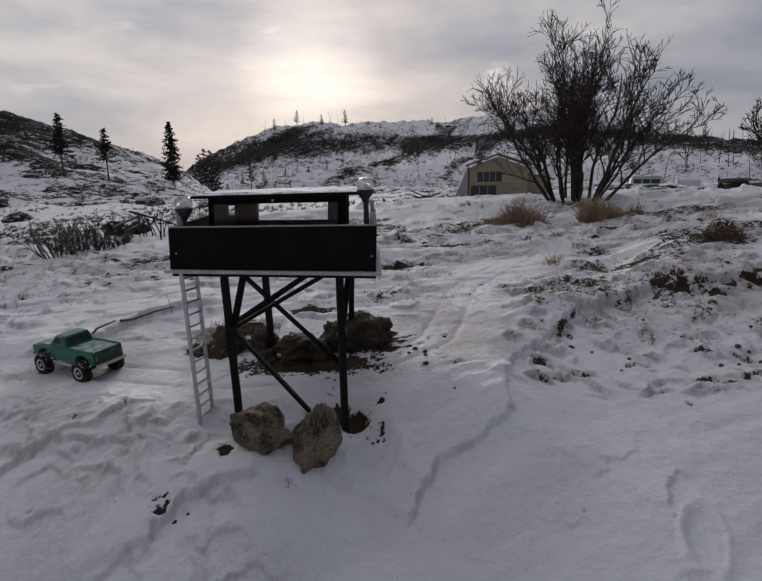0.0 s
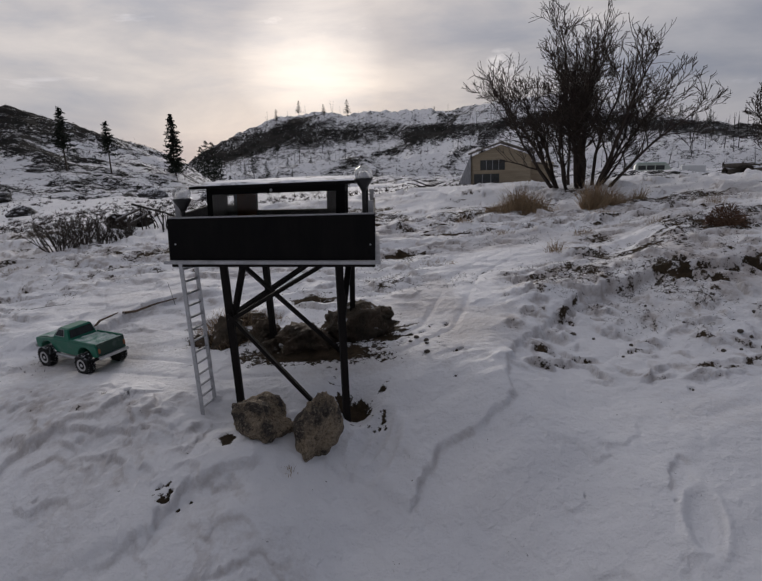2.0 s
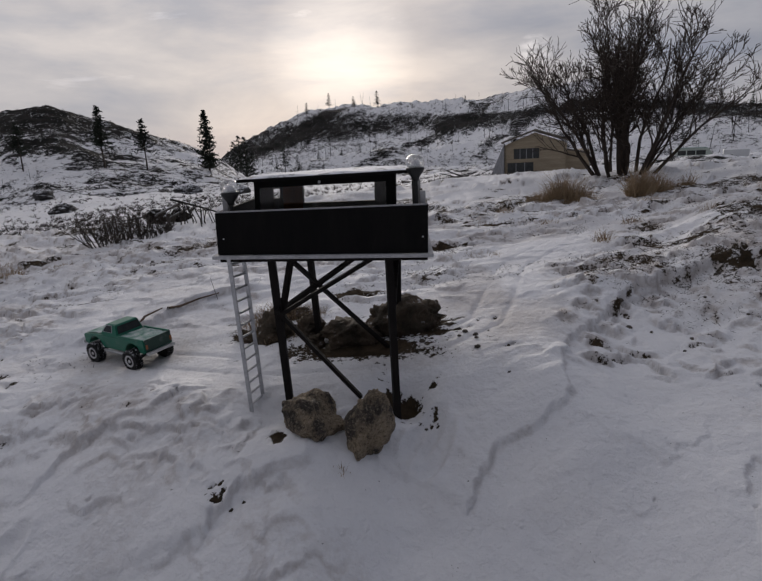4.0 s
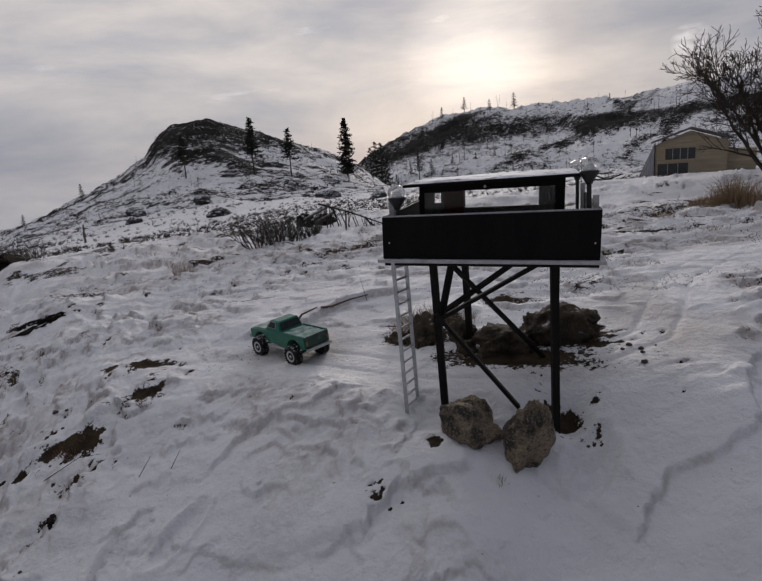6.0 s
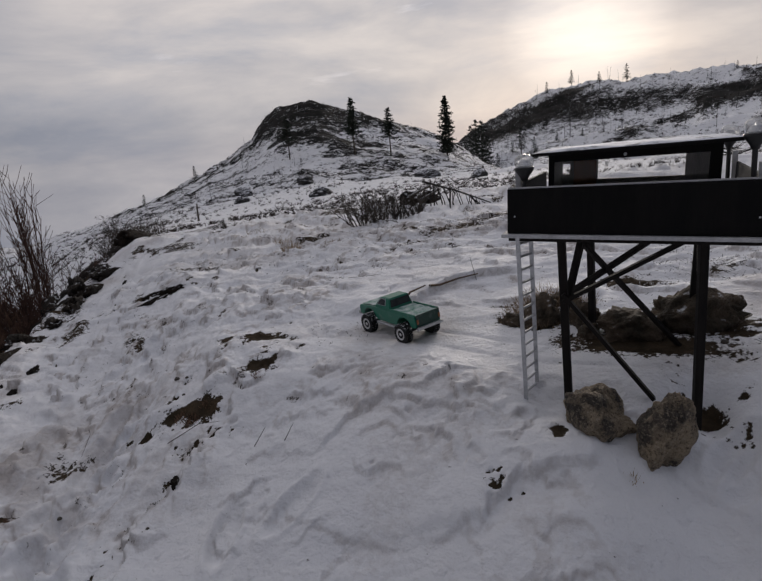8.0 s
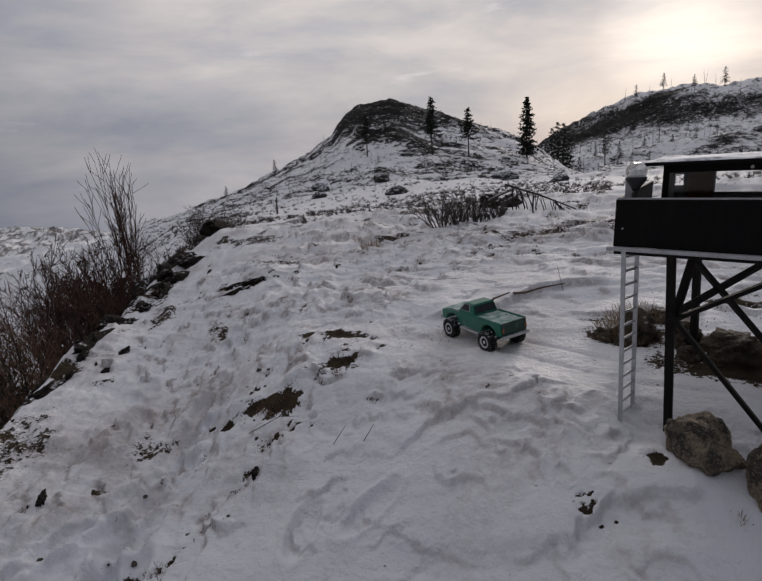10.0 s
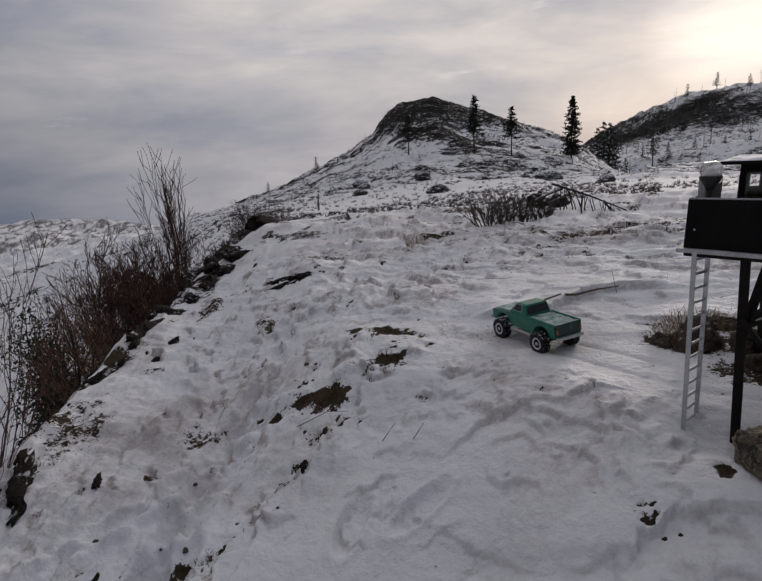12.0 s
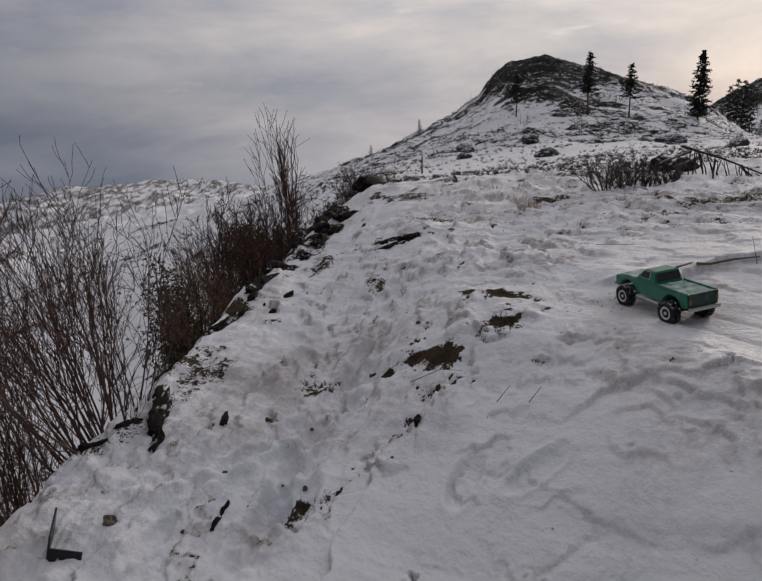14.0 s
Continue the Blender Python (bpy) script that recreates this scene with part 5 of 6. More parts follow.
def toy_truck(m):
    truck = thing("toy_pickup_truck", m, "green radio-controlled pickup truck with big tyres, dusted with snow", "truck")
    wb, half = 0.168, 0.088
    # side profile with wheel arches, drawn out across the width
    def arch(cx, r, z0, n=9):
        return [(cx + r * math.cos(a), z0 + r * math.sin(a)) for a in [math.pi * k / n for k in range(n + 1)]]
    prof = [(-0.275, 0.105), (-0.270, 0.166), (-0.05, 0.166), (0.10, 0.168), (0.262, 0.156), (0.272, 0.148), (0.272, 0.108), (0.255, 0.096)]
    prof += [(wb + 0.074, 0.096)] + arch(wb, 0.070, 0.078)[1:-1] + [(wb - 0.074, 0.092), (-wb + 0.074, 0.088)] + arch(-wb, 0.070, 0.078)[1:-1] + [(-wb - 0.074, 0.098)]
    bm = B()
    sides = [[bm.verts.new((x, y, z)) for x, z in prof] for y in (-half, half)]
    bm.faces.new(sides[0]), bm.faces.new(sides[1][::-1])
    n = len(prof)
    for k in range(n):
        bm.faces.new((sides[0][k], sides[1][k], sides[1][(k + 1) % n], sides[0][(k + 1) % n]))
    bmesh.ops.recalc_face_normals(bm, faces=bm.faces)
    edges = [e for e in bm.edges if abs(e.verts[0].co.y - e.verts[1].co.y) < 1e-6]
    bmesh.ops.bevel(bm, geom=edges, offset=0.004, segments=2, affect="EDGES", profile=0.6)
    body = part("body", bm, GREEN_PAINT, truck)
    # cab, tapering to the roof
    bm = B()
    low = [(-0.045, 0.166), (0.108, 0.168)]
    rings = ((-0.046, 0.108, half - 0.004, 0.1665), (-0.040, 0.098, half - 0.008, 0.186), (-0.030, 0.058, half - 0.018, 0.226), (-0.026, 0.050, half - 0.026, 0.231))
    loops = [[bm.verts.new(p) for p in ((a, -h, z), (b, -h, z), (b, h, z), (a, h, z))] for a, b, h, z in rings]
    for u, v in zip(loops, loops[1:]):
        for k in range(4):
            bm.faces.new((u[k], u[(k + 1) % 4], v[(k + 1) % 4], v[k]))
    bm.faces.new(loops[-1]), bm.faces.new(loops[0][::-1])
    bmesh.ops.recalc_face_normals(bm, faces=bm.faces)
    bmesh.ops.bevel(bm, geom=[e for e in bm.edges if abs(e.verts[0].co.z - e.verts[1].co.z) > 0.003], offset=0.004, segments=2, affect="EDGES")
    cab = part("cab", bm, GREEN_PAINT, truck)

    def slab(corners, thick):
        """A thin plate through four corners, thickened outward along its normal."""
        b, ps = B(), [Vector(c) for c in corners]
        nrm = (ps[1] - ps[0]).cross(ps[2] - ps[0]).normalized() * thick
        lo, hi = [b.verts.new(p - nrm * 0.5) for p in ps], [b.verts.new(p + nrm) for p in ps]
        b.faces.new(hi), b.faces.new(lo[::-1])
        for k in range(4):
            b.faces.new((lo[k], lo[(k + 1) % 4], hi[(k + 1) % 4], hi[k]))
        return b

    for sgn in (-1, 1):
        y0, y1 = sgn * (half - 0.0085), sgn * (half - 0.0175)
        c = [(0.008, y0, 0.187), (0.080, y0, 0.187), (0.052, y1, 0.221), (0.008, y1, 0.221)]
        trim = [(0.002, y0 + sgn * 0.0, 0.184), (0.088, y0, 0.184), (0.055, y1, 0.2245), (0.002, y1, 0.2245)]
        part("window_trim", slab(trim if sgn < 0 else trim[::-1], 0.0012), CHROME, cab, "pale window trim")
        part("side_window", slab(c if sgn < 0 else c[::-1], 0.0024), SMOKED, cab)
    part("windscreen", slab([(0.1005, -half + 0.016, 0.184), (0.1005, half - 0.016, 0.184), (0.0615, half - 0.024, 0.224), (0.0615, -half + 0.024, 0.224)], 0.002), FROST, cab, "frosted windscreen")
    part("rear_window", slab([(-0.0415, half - 0.016, 0.180), (-0.0415, -half + 0.016, 0.180), (-0.0320, -half + 0.024, 0.221), (-0.0320, half - 0.024, 0.221)], 0.002), SMOKED, cab, "dark louvred rear window")
    # bed with rails and a crust of snow
    for sgn in (-1, 1):
        part("bed_rail", box(B(), (-0.268, sgn * (half - 0.004) - 0.004, 0.1663), (-0.050, sgn * (half - 0.004) + 0.004, 0.178), 0.002), GREEN_PAINT, body)
    part("tailgate", box(B(), (-0.281, -half + 0.006, 0.112), (-0.2745, half - 0.006, 0.177), 0.002), DARK_GREEN, body, "dark green tailgate")
    bm = B()
    bmesh.ops.create_grid(bm, x_segments=22, y_segments=16, size=0.5, matrix=pose(-0.160, 0, 0.1675) @ Matrix.Diagonal((0.212, 0.158, 1, 1)))
    for v in bm.verts:
        v.co.z += 0.005 * noise.noise(v.co * 40) + 0.002
    part("bed_snow", bm, FROST, body, "patchy snow in the bed", True)
    bm = B()
    bmesh.ops.create_grid(bm, x_segments=18, y_segments=14, size=0.5, matrix=pose(0.184, 0, 0.164) @ Matrix.Rotation(radians(4.2), 4, "Y") @ Matrix.Diagonal((0.148, 0.150, 1, 1)))
    for v in bm.verts:
        v.co.z += 0.0025 + 0.003 * noise.noise(v.co * 45)
    part("hood_snow", bm, FROST, body, "thin snow on the hood", True)
    part("rear_bumper", box(B(), (-0.296, -half, 0.092), (-0.2815, half, 0.110), 0.003), CHROME, body)
    part("front_bumper", box(B(), (0.2725, -half - 0.002, 0.094), (0.290, half + 0.002, 0.114), 0.004), CHROME, body)
    grille = part("grille", box(B(), (0.2722, -half + 0.012, 0.118), (0.277, half - 0.012, 0.146), 0.001), BLACK_PLASTIC, body)
    for sgn in (-1, 1):
        part("headlight", cyl(B(), (0.2772, sgn * 0.058, 0.132), (0.281, sgn * 0.058, 0.132), 0.011, 0.010, 14), CHROME, grille)
        part("side_step", cyl(B(), (-0.085, sgn * (half + 0.004), 0.078), (0.085, sgn * (half + 0.004), 0.080), 0.008, 0.008, 10), CHROME, truck, "silver side step")
        part("taillight", box(B(), (-0.2835, sgn * (half - 0.012) - 0.006, 0.125), (-0.2812, sgn * (half - 0.012) + 0.006, 0.150), 0.0006), WARM_WOOD, body)
    for x in (-wb, wb):
        part("axle", cyl(B(), (x, -0.085, 0.058), (x, 0.085, 0.058), 0.009, 0.009, 10), BLACK_PLASTIC, truck)
        part("shock", cyl(B(), (x + 0.02, 0.055, 0.062), (x + 0.028, 0.062, 0.11), 0.006, 0.006, 8), CHROME, truck)
        part("shock", cyl(B(), (x + 0.02, -0.055, 0.062), (x + 0.028, -0.062, 0.11), 0.006, 0.006, 8), CHROME, truck)
    part("chassis", box(B(), (-0.24, -0.04, 0.070), (0.24, 0.04, 0.090), 0.004), BLACK_PLASTIC, truck)
    for x in (-wb, wb):
        for sgn in (-1, 1):
            c = Vector((x, sgn * 0.100, 0.058))
            turn = Matrix.Translation(c) @ Matrix.Rotation(radians(90), 4, "X")
            bm = lathe(B(), [(0.034, -0.021), (0.050, -0.0225), (0.0545, -0.018), (0.0545, 0.018), (0.050, 0.0225), (0.034, 0.021)], 32, turn)
            for k in range(26):
                for s in (-1, 1):
                    a = 2 * math.pi * (k + 0.25 * s) / 26
                    lug = turn @ Matrix.Rotation(a, 4, "Z") @ Matrix.Translation((0.0555, 0, s * 0.0115)) @ Matrix.Rotation(s * 0.35, 4, "X")
                    box(bm, (-0.0035, -0.0042, -0.0115), (0.0035, 0.0042, 0.0115), 0, lug)
            wheel = part("wheel", bm, RUBBER, truck, "knobbly black tyre")
            part("rim", lathe(B(), [(0.004, -sgn * 0.025), (0.008, -sgn * 0.024), (0.010, -sgn * 0.019), (0.021, -sgn * 0.018), (0.026, -sgn * 0.0235), (0.031, -sgn * 0.0262), (0.0335, -sgn * 0.0222), (0.0335, -sgn * 0.015)], 24, turn), RIM_WHITE, wheel, "white wheel rim")


def stand(x, y, heading, wb=0.168, hw=0.10):
    """A pose on the ground that suits the slope under the wheels."""
    f, s = Vector((math.cos(heading), math.sin(heading), 0)), Vector((-math.sin(heading), math.cos(heading), 0))
    h = {(a, b): height(x + f.x * a * wb + s.x * b * hw, y + f.y * a * wb + s.y * b * hw) for a in (-1, 1) for b in (-1, 1)}
    fx = (f * 2 * wb + Vector((0, 0, (h[1, 1] + h[1, -1] - h[-1, 1] - h[-1, -1]) / 2))).normalized()
    sy = (s * 2 * hw + Vector((0, 0, (h[1, 1] + h[-1, 1] - h[1, -1] - h[-1, -1]) / 2))).normalized()
    up = fx.cross(sy).normalized()
    sy = up.cross(fx)
    return Matrix(((fx.x, sy.x, up.x, x), (fx.y, sy.y, up.y, y), (fx.z, sy.z, up.z, sum(h.values()) / 4 - 0.006), (0, 0, 0, 1)))


toy_truck(stand(-1.72, 3.12, radians(151)))

# ---- the shed, the vehicles and the timber by it ----


def shed():
    p = polar(-11.3, 40.0, 0.1)
    m = Matrix.Translation(p) @ Matrix.Rotation(radians(-10), 4, "Z")
    house = thing("shed", m, "unfinished board shed with a peaked snowy roof", "shed")
    w, d, hw = 1.9, 5.0, 1.85  # half width, depth, wall height
    rise = [(-w, hw), (-w * 0.5, hw + 0.36), (0.0, hw + 0.72), (w * 0.5, hw + 0.36), (w, hw)]

    def front(y, thick, name):
        bm = B()
        outline = [(-w, 0.0)] + rise + [(w, 0.0)]
        a, b = [bm.verts.new((x, y, z)) for x, z in outline], [bm.verts.new((x, y + thick, z)) for x, z in outline]
        bm.faces.new(a), bm.faces.new(b[::-1])
        for k in range(len(outline)):
            bm.faces.new((a[k], b[k], b[(k + 1) % len(outline)], a[(k + 1) % len(outline)]))
        bmesh.ops.recalc_face_normals(bm, faces=bm.faces)
        return part(name, bm, PLANK, house)

    wall = front(0.0, 0.1, "front_wall")
    front(d, 0.1, "back_wall")
    for s in (-1, 1):
        part("side_wall", box(B(), (s * w - 0.05, 0.11, 0), (s * w + 0.05, d - 0.01, hw - 0.04)), PLANK, house)
    z = 0.12
    rnd = random.Random(4)
    while z < hw + 0.5:
        reach = w * 0.98 if z + 0.2 < hw else w * max(0.06, 1 - (z + 0.2 - hw) / 0.72)
        part("plank", box(B(), (-reach + rnd.uniform(0, 0.03), -0.035, z), (reach - rnd.uniform(0, 0.03), -0.002, z + 0.185), 0.006), PLANK, wall)
        z += 0.2
    roof = B()
    outer = [(x * 1.12, zz + 0.10) for x, zz in rise]
    rows = [[roof.verts.new((x, y, zz + dz)) for x, zz in outer] for y, dz in ((-0.35, 0), (d + 0.2, 0), (d + 0.2, 0.12), (-0.35, 0.12))]
    for a, b in zip(rows, rows[1:] + rows[:1]):
        for k in range(len(outer) - 1):
            roof.faces.new((a[k], a[k + 1], b[k + 1], b[k]))
    for k in (0, len(outer) - 1):
        roof.faces.new([r[k] for r in rows])
    bmesh.ops.recalc_face_normals(roof, faces=roof.faces)
    part("roof", roof, OLD_ROOF, house, "snow-dusted peaked roof", False)

    def window(x0, x1, z0, z1, bars):
        win = part("window", box(B(), (x0, -0.045, z0), (x1, -0.037, z1)), SMOKED, house, "dark window")
        for a, b in (((x0 - 0.05, z0 - 0.05), (x1 + 0.05, z0)), ((x0 - 0.05, z1), (x1 + 0.05, z1 + 0.05)), ((x0 - 0.05, z0), (x0, z1)), ((x1, z0), (x1 + 0.05, z1))):
            part("frame", box(B(), (a[0], -0.07, a[1]), (b[0], -0.036, b[1]), 0.004), PLANK, win)
        for k in range(bars):
            x = x0 + (x1 - x0) * (k + 1) / (bars + 1)
            part("mullion", box(B(), (x - 0.02, -0.06, z0), (x + 0.02, -0.046, z1)), GREY_POST, win, "grey mullion")

    window(-1.35, 0.25, 0.95, 1.60, 3)
    window(-1.75, -0.10, 0.05, 0.72, 2)
    # canvas lean-to at the side and a low annex
    bm = B()
    a = [bm.verts.new(v) for v in ((-w - 0.9, -0.2, 0), (-w - 0.06, -0.2, 0), (-w - 0.06, -0.2, hw + 0.1), (-w - 0.9, d * 0.5, 0), (-w - 0.06, d * 0.5, 0), (-w - 0.06, d * 0.5, hw + 0.1))]
    for f in ((0, 1, 2), (5, 4, 3), (0, 2, 5, 3), (1, 4, 5, 2), (0, 3, 4, 1)):
        bm.faces.new([a[k] for k in f])
    part("lean_to", bm, GREY_POST, house, "grey canvas lean-to")
    annex = part("annex", box(B(), (w + 0.06, 0.6, 0), (w + 1.5, 3.4, 1.35), 0.01), PLANK, house, "low board annex")
    part("annex_roof", box(B(), (w + 0.0, 0.3, 1.38), (w + 1.8, 3.7, 1.50), 0.02, Matrix.Translation((w, 0, 1.4)) @ Matrix.Rotation(radians(12), 4, "Y") @ Matrix.Translation((-w, 0, -1.4))), OLD_ROOF, annex)


shed()

VAN_PAINT = paint("pale_green_van_paint", (0.50, 0.56, 0.50))
TRAILER_WHITE = paint("white_trailer_paint", (0.72, 0.73, 0.74))


def van():
    p = polar(-24.4, 74.0, 0.75)
    m = Matrix.Translation(p + Vector((0, 0, 0.0))) @ Matrix.Rotation(radians(-18), 4, "Z")
    v = thing("parked_van", m, "old pale green van parked beyond the snow bank", "van")
    prof = [(-2.1, 0.45), (-2.15, 1.1), (-2.0, 1.9), (-1.8, 2.0), (1.2, 2.0), (1.75, 1.25), (2.1, 1.15), (2.15, 0.5)]
    bm = B()
    s = [[bm.verts.new((x, y, z)) for x, z in prof] for y in (-0.9, 0.9)]
    bm.faces.new(s[0]), bm.faces.new(s[1][::-1])
    for k in range(len(prof)):
        j = (k + 1) % len(prof)
        bm.faces.new((s[0][k], s[1][k], s[1][j], s[0][j]))
    bmesh.ops.recalc_face_normals(bm, faces=bm.faces)
    bmesh.ops.bevel(bm, geom=bm.edges[:], offset=0.06, segments=2, affect="EDGES")
    body = part("body", bm, VAN_PAINT, v)
    for x0, x1 in ((-1.75, -0.95), (-0.85, -0.05), (0.05, 0.95)):
        part("window", box(B(), (x0, -0.925, 1.30), (x1, -0.905, 1.78), 0.008), SMOKED, body, "dark side window")
    part("roof_snow", box(B(), (-1.85, -0.8, 2.004), (1.1, 0.8, 2.07), 0.03), FROST, body, "snow on the roof")
    for x in (-1.35, 1.4):
        for y in (-0.86, 0.86):
            wheel = part("wheel", cyl(B(), (x, y - 0.1, 0.34), (x, y + 0.1, 0.34), 0.34, 0.34, 20), RUBBER, v)
            part("rim", cyl(B(), (x, y - 0.11, 0.34), (x, y + 0.11, 0.34), 0.18, 0.18, 16), CHROME, wheel)


van()


def trailer():
    m = Matrix.Translation(polar(-27.4, 78.0, 0.7)) @ Matrix.Rotation(radians(-24), 4, "Z")
    t = thing("utility_trailer", m, "white box trailer parked in snow", "trailer")
    part("body", box(B(), (-1.25, -0.8, 0.5), (1.25, 0.8, 1.75), 0.08), TRAILER_WHITE, t)
    for y in (-0.78, 0.78):
        part("wheel", cyl(B(), (0, y - 0.08, 0.3), (0, y + 0.08, 0.3), 0.3, 0.3, 18), RUBBER, t)
    part("drawbar", bar(B(), (1.2, 0, 0.5), (2.1, 0, 0.5), 0.08), BLACK_PLASTIC, t)


trailer()


def log(a, b, r, seed, label, group, name="log", material=None):
    tw = Twigs(seed)
    a, b = Vector(a), Vector(b)
    mid = a.lerp(b, 0.5) + Vector((tw.rnd.gauss(0, 0.02), tw.rnd.gauss(0, 0.02), tw.rnd.gauss(0, 0.02))) * (b - a).length
    tw.tube([Vector((0, 0, 0)), mid - a, b - a], r, r * 0.6, 7)
    ob = tw.mesh(name, material or LOG_WOOD)
    ob.matrix_world = Matrix.Translation(a)
    return tagged(ob, label, "log", group)


def timber_stack(az, dist, n, long, seed):
    """A heap of poles that lean on one another."""
    rnd = random.Random(seed)
    c = polar(az, dist)
    for k in range(n):
        a = c + Vector((rnd.uniform(-long, long) * 0.6, rnd.uniform(-0.5, 0.5), 0))
        a.z = height(a.x, a.y) - 0.02
        b = a + Vector((rnd.choice((-1, 1, 1)) * rnd.uniform(0.2, 0.9) * long, rnd.uniform(-0.4, 0.4), rnd.uniform(0.05, 0.30) * long))
        log(a, b, rnd.uniform(0.02, 0.05), seed + k, "dark weathered pole in a heap of deadfall", "deadfall heap", material=DEAD_WOOD)


timber_stack(-4.8, 34.0, 9, 1.6, 280)


# ---- the brow and the thickets below it ----


def foot_at(az, dist, top_el):
    """A place on the ground and the height that reaches top_el degrees there."""
    p = polar(az, dist, 0.05)
    return p, EYE_Z + dist * math.tan(radians(top_el)) - p.z


def thicket(az, dist, top_el, wide, stems, kids, seed, bark, label, thick=0.011, lean=(0, 0), fan=(0.25, 0.7)):
    p, tall = foot_at(az, dist, top_el)
    return bare_bush(p, tall, wide, stems, kids, seed, bark, bark, label, "thicket_shrub", thick, lean, "thickets below the brow", 0.10, 0.25, 0.00035 * dist, fan)


RED = "leafless reddish-brown thicket below the snowy brow"
for k, (az, dist, top, wide, stems, kids) in enumerate(((76.9, 3.95, -2.4, 0.95, 46, (0, 4, 7)), (84.0, 4.4, -5.0, 0.9, 22, (0, 4, 7)), (85.5, 4.4, -8.0, 0.8, 6, (0, 3, 4, 6)))):
    thicket(az, dist, top, wide, stems, kids, 400 + 5 * k, RED_TWIG, RED, 0.0075, (-0.05, -0.16), (0.15, 0.45))
for k, (az, dist, top, wide, stems) in enumerate(((63.4, 8.8, -7.6, 0.7, 14), (60.2, 8.2, -8.0, 0.6, 14), (59.3, 9.0, -5.8, 0.7, 12), (61.0, 8.6, -7.0, 0.7, 12), (58.0, 9.8, -6.0, 0.7, 12), (62.6, 8.2, -8.0, 0.7, 12), (64.2, 7.8, -8.2, 0.7, 10))):
    thicket(az, dist, top, wide, stems, (0, 5, 8), 450 + 5 * k, RED_TWIG, RED, 0.010, fan=(0.10, 0.35) if k < 3 else (0.2, 0.6))


p, tall = foot_at(57.0, 9.2, -0.4)
bare_bush(p, tall, 0.22, 12, (0, 2, 9), 445, RED_TWIG, RED_TWIG, "tall slender clump of leafless upright saplings", "sapling_clump", 0.010, (0, 0), "", 0.05, 0.16, 0.0030, (0.06, 0.22), 0.035)


def leafy_bush(az, dist, top_el, wide, leaves, seed, material, label, name, length=(0.03, 0.08), width=0.011, lift=0.3):
    """A dense bush: a frame of stems filled with small leaves, scales or fine upright twigs."""
    p, tall = foot_at(az, dist, top_el)
    bush = thing(name, Matrix.Translation(p), label, "bush", "bushes below the brow")
    st, lf = Twigs(seed), Twigs(seed + 1)
    rnd = lf.rnd
    for k in range(22):
        a, o = rnd.uniform(0, 6.283), rnd.random() ** 0.6
        tip = Vector((math.cos(a) * o * wide * 0.5, math.sin(a) * o * wide * 0.5, tall * rnd.uniform(0.55, 1.02) * (1 - 0.3 * o)))
        mid = tip * 0.5 + Vector((rnd.gauss(0, 0.08), rnd.gauss(0, 0.08), 0))
        st.tube([Vector((0, 0, 0)), mid, tip], 0.012, 0.003, 4)
        for _ in range(leaves // 22):
            u = rnd.uniform(0.08, 1.02)
            c = (mid * 2 * u if u < 0.5 else mid.lerp(tip, 2 * u - 1)) + Vector((rnd.gauss(0, 0.09), rnd.gauss(0, 0.09), rnd.gauss(0, 0.07)))
            way = Vector((rnd.gauss(0, 0.7), rnd.gauss(0, 0.7), rnd.gauss(lift, 0.6))).normalized()
            lf.blade(c, way, rnd.uniform(*length), width)
    st.mesh("stem", BARK, bush)
    lf.mesh("foliage", material, bush)


DRY_LEAF = grainy("dry_brown_leaves", (0.10, 0.058, 0.038), (0.25, 0.145, 0.090), 5, 0.85)
BROWN = "dense brown thicket of fine upright twigs below the brow"
for k, (az, dist, top, wide, twigs) in enumerate(((67.0, 6.8, -8.6, 1.0, 2300), (64.2, 7.4, -8.8, 0.9, 1500), (61.2, 8.0, -8.8, 0.8, 1000), (58.2, 8.8, -9.0, 0.7, 1100))):
    leafy_bush(az, dist, top, wide, twigs, 500 + 10 * k, RED_TWIG if k % 2 else DRY_LEAF, BROWN, "brown_bush", (0.09, 0.26), 0.0035, 1.0)
leafy_bush(69.2, 7.0, -9.6, 0.55, 3000, 560, JUNIPER, "dark green juniper among brown bushes", "juniper_bush")
leafy_bush(84.5, 4.9, -15.0, 0.9, 2600, 570, DRY_LEAF, "low dark brown thicket at the foot of the brow", "brown_bush", (0.08, 0.24), 0.0032, 0.8)

def lie(x, y, lift, turn):
    """A pose on the ground that leans with the slope."""
    e = 0.12
    h = [height(x + a, y + b) for a, b in ((e, 0), (-e, 0), (0, e), (0, -e))]
    up = Vector((h[1] - h[0], h[3] - h[2], 2 * e)).normalized()
    ahead = Vector((math.cos(radians(turn)), math.sin(radians(turn)), 0))
    ahead = (ahead - up * ahead.dot(up)).normalized()
    side = up.cross(ahead)
    p = Vector((x, y, sum(h) / 4)) + up * lift
    return Matrix(((ahead.x, side.x, up.x, p.x), (ahead.y, side.y, up.y, p.y), (ahead.z, side.z, up.z, p.z), (0, 0, 0, 1)))


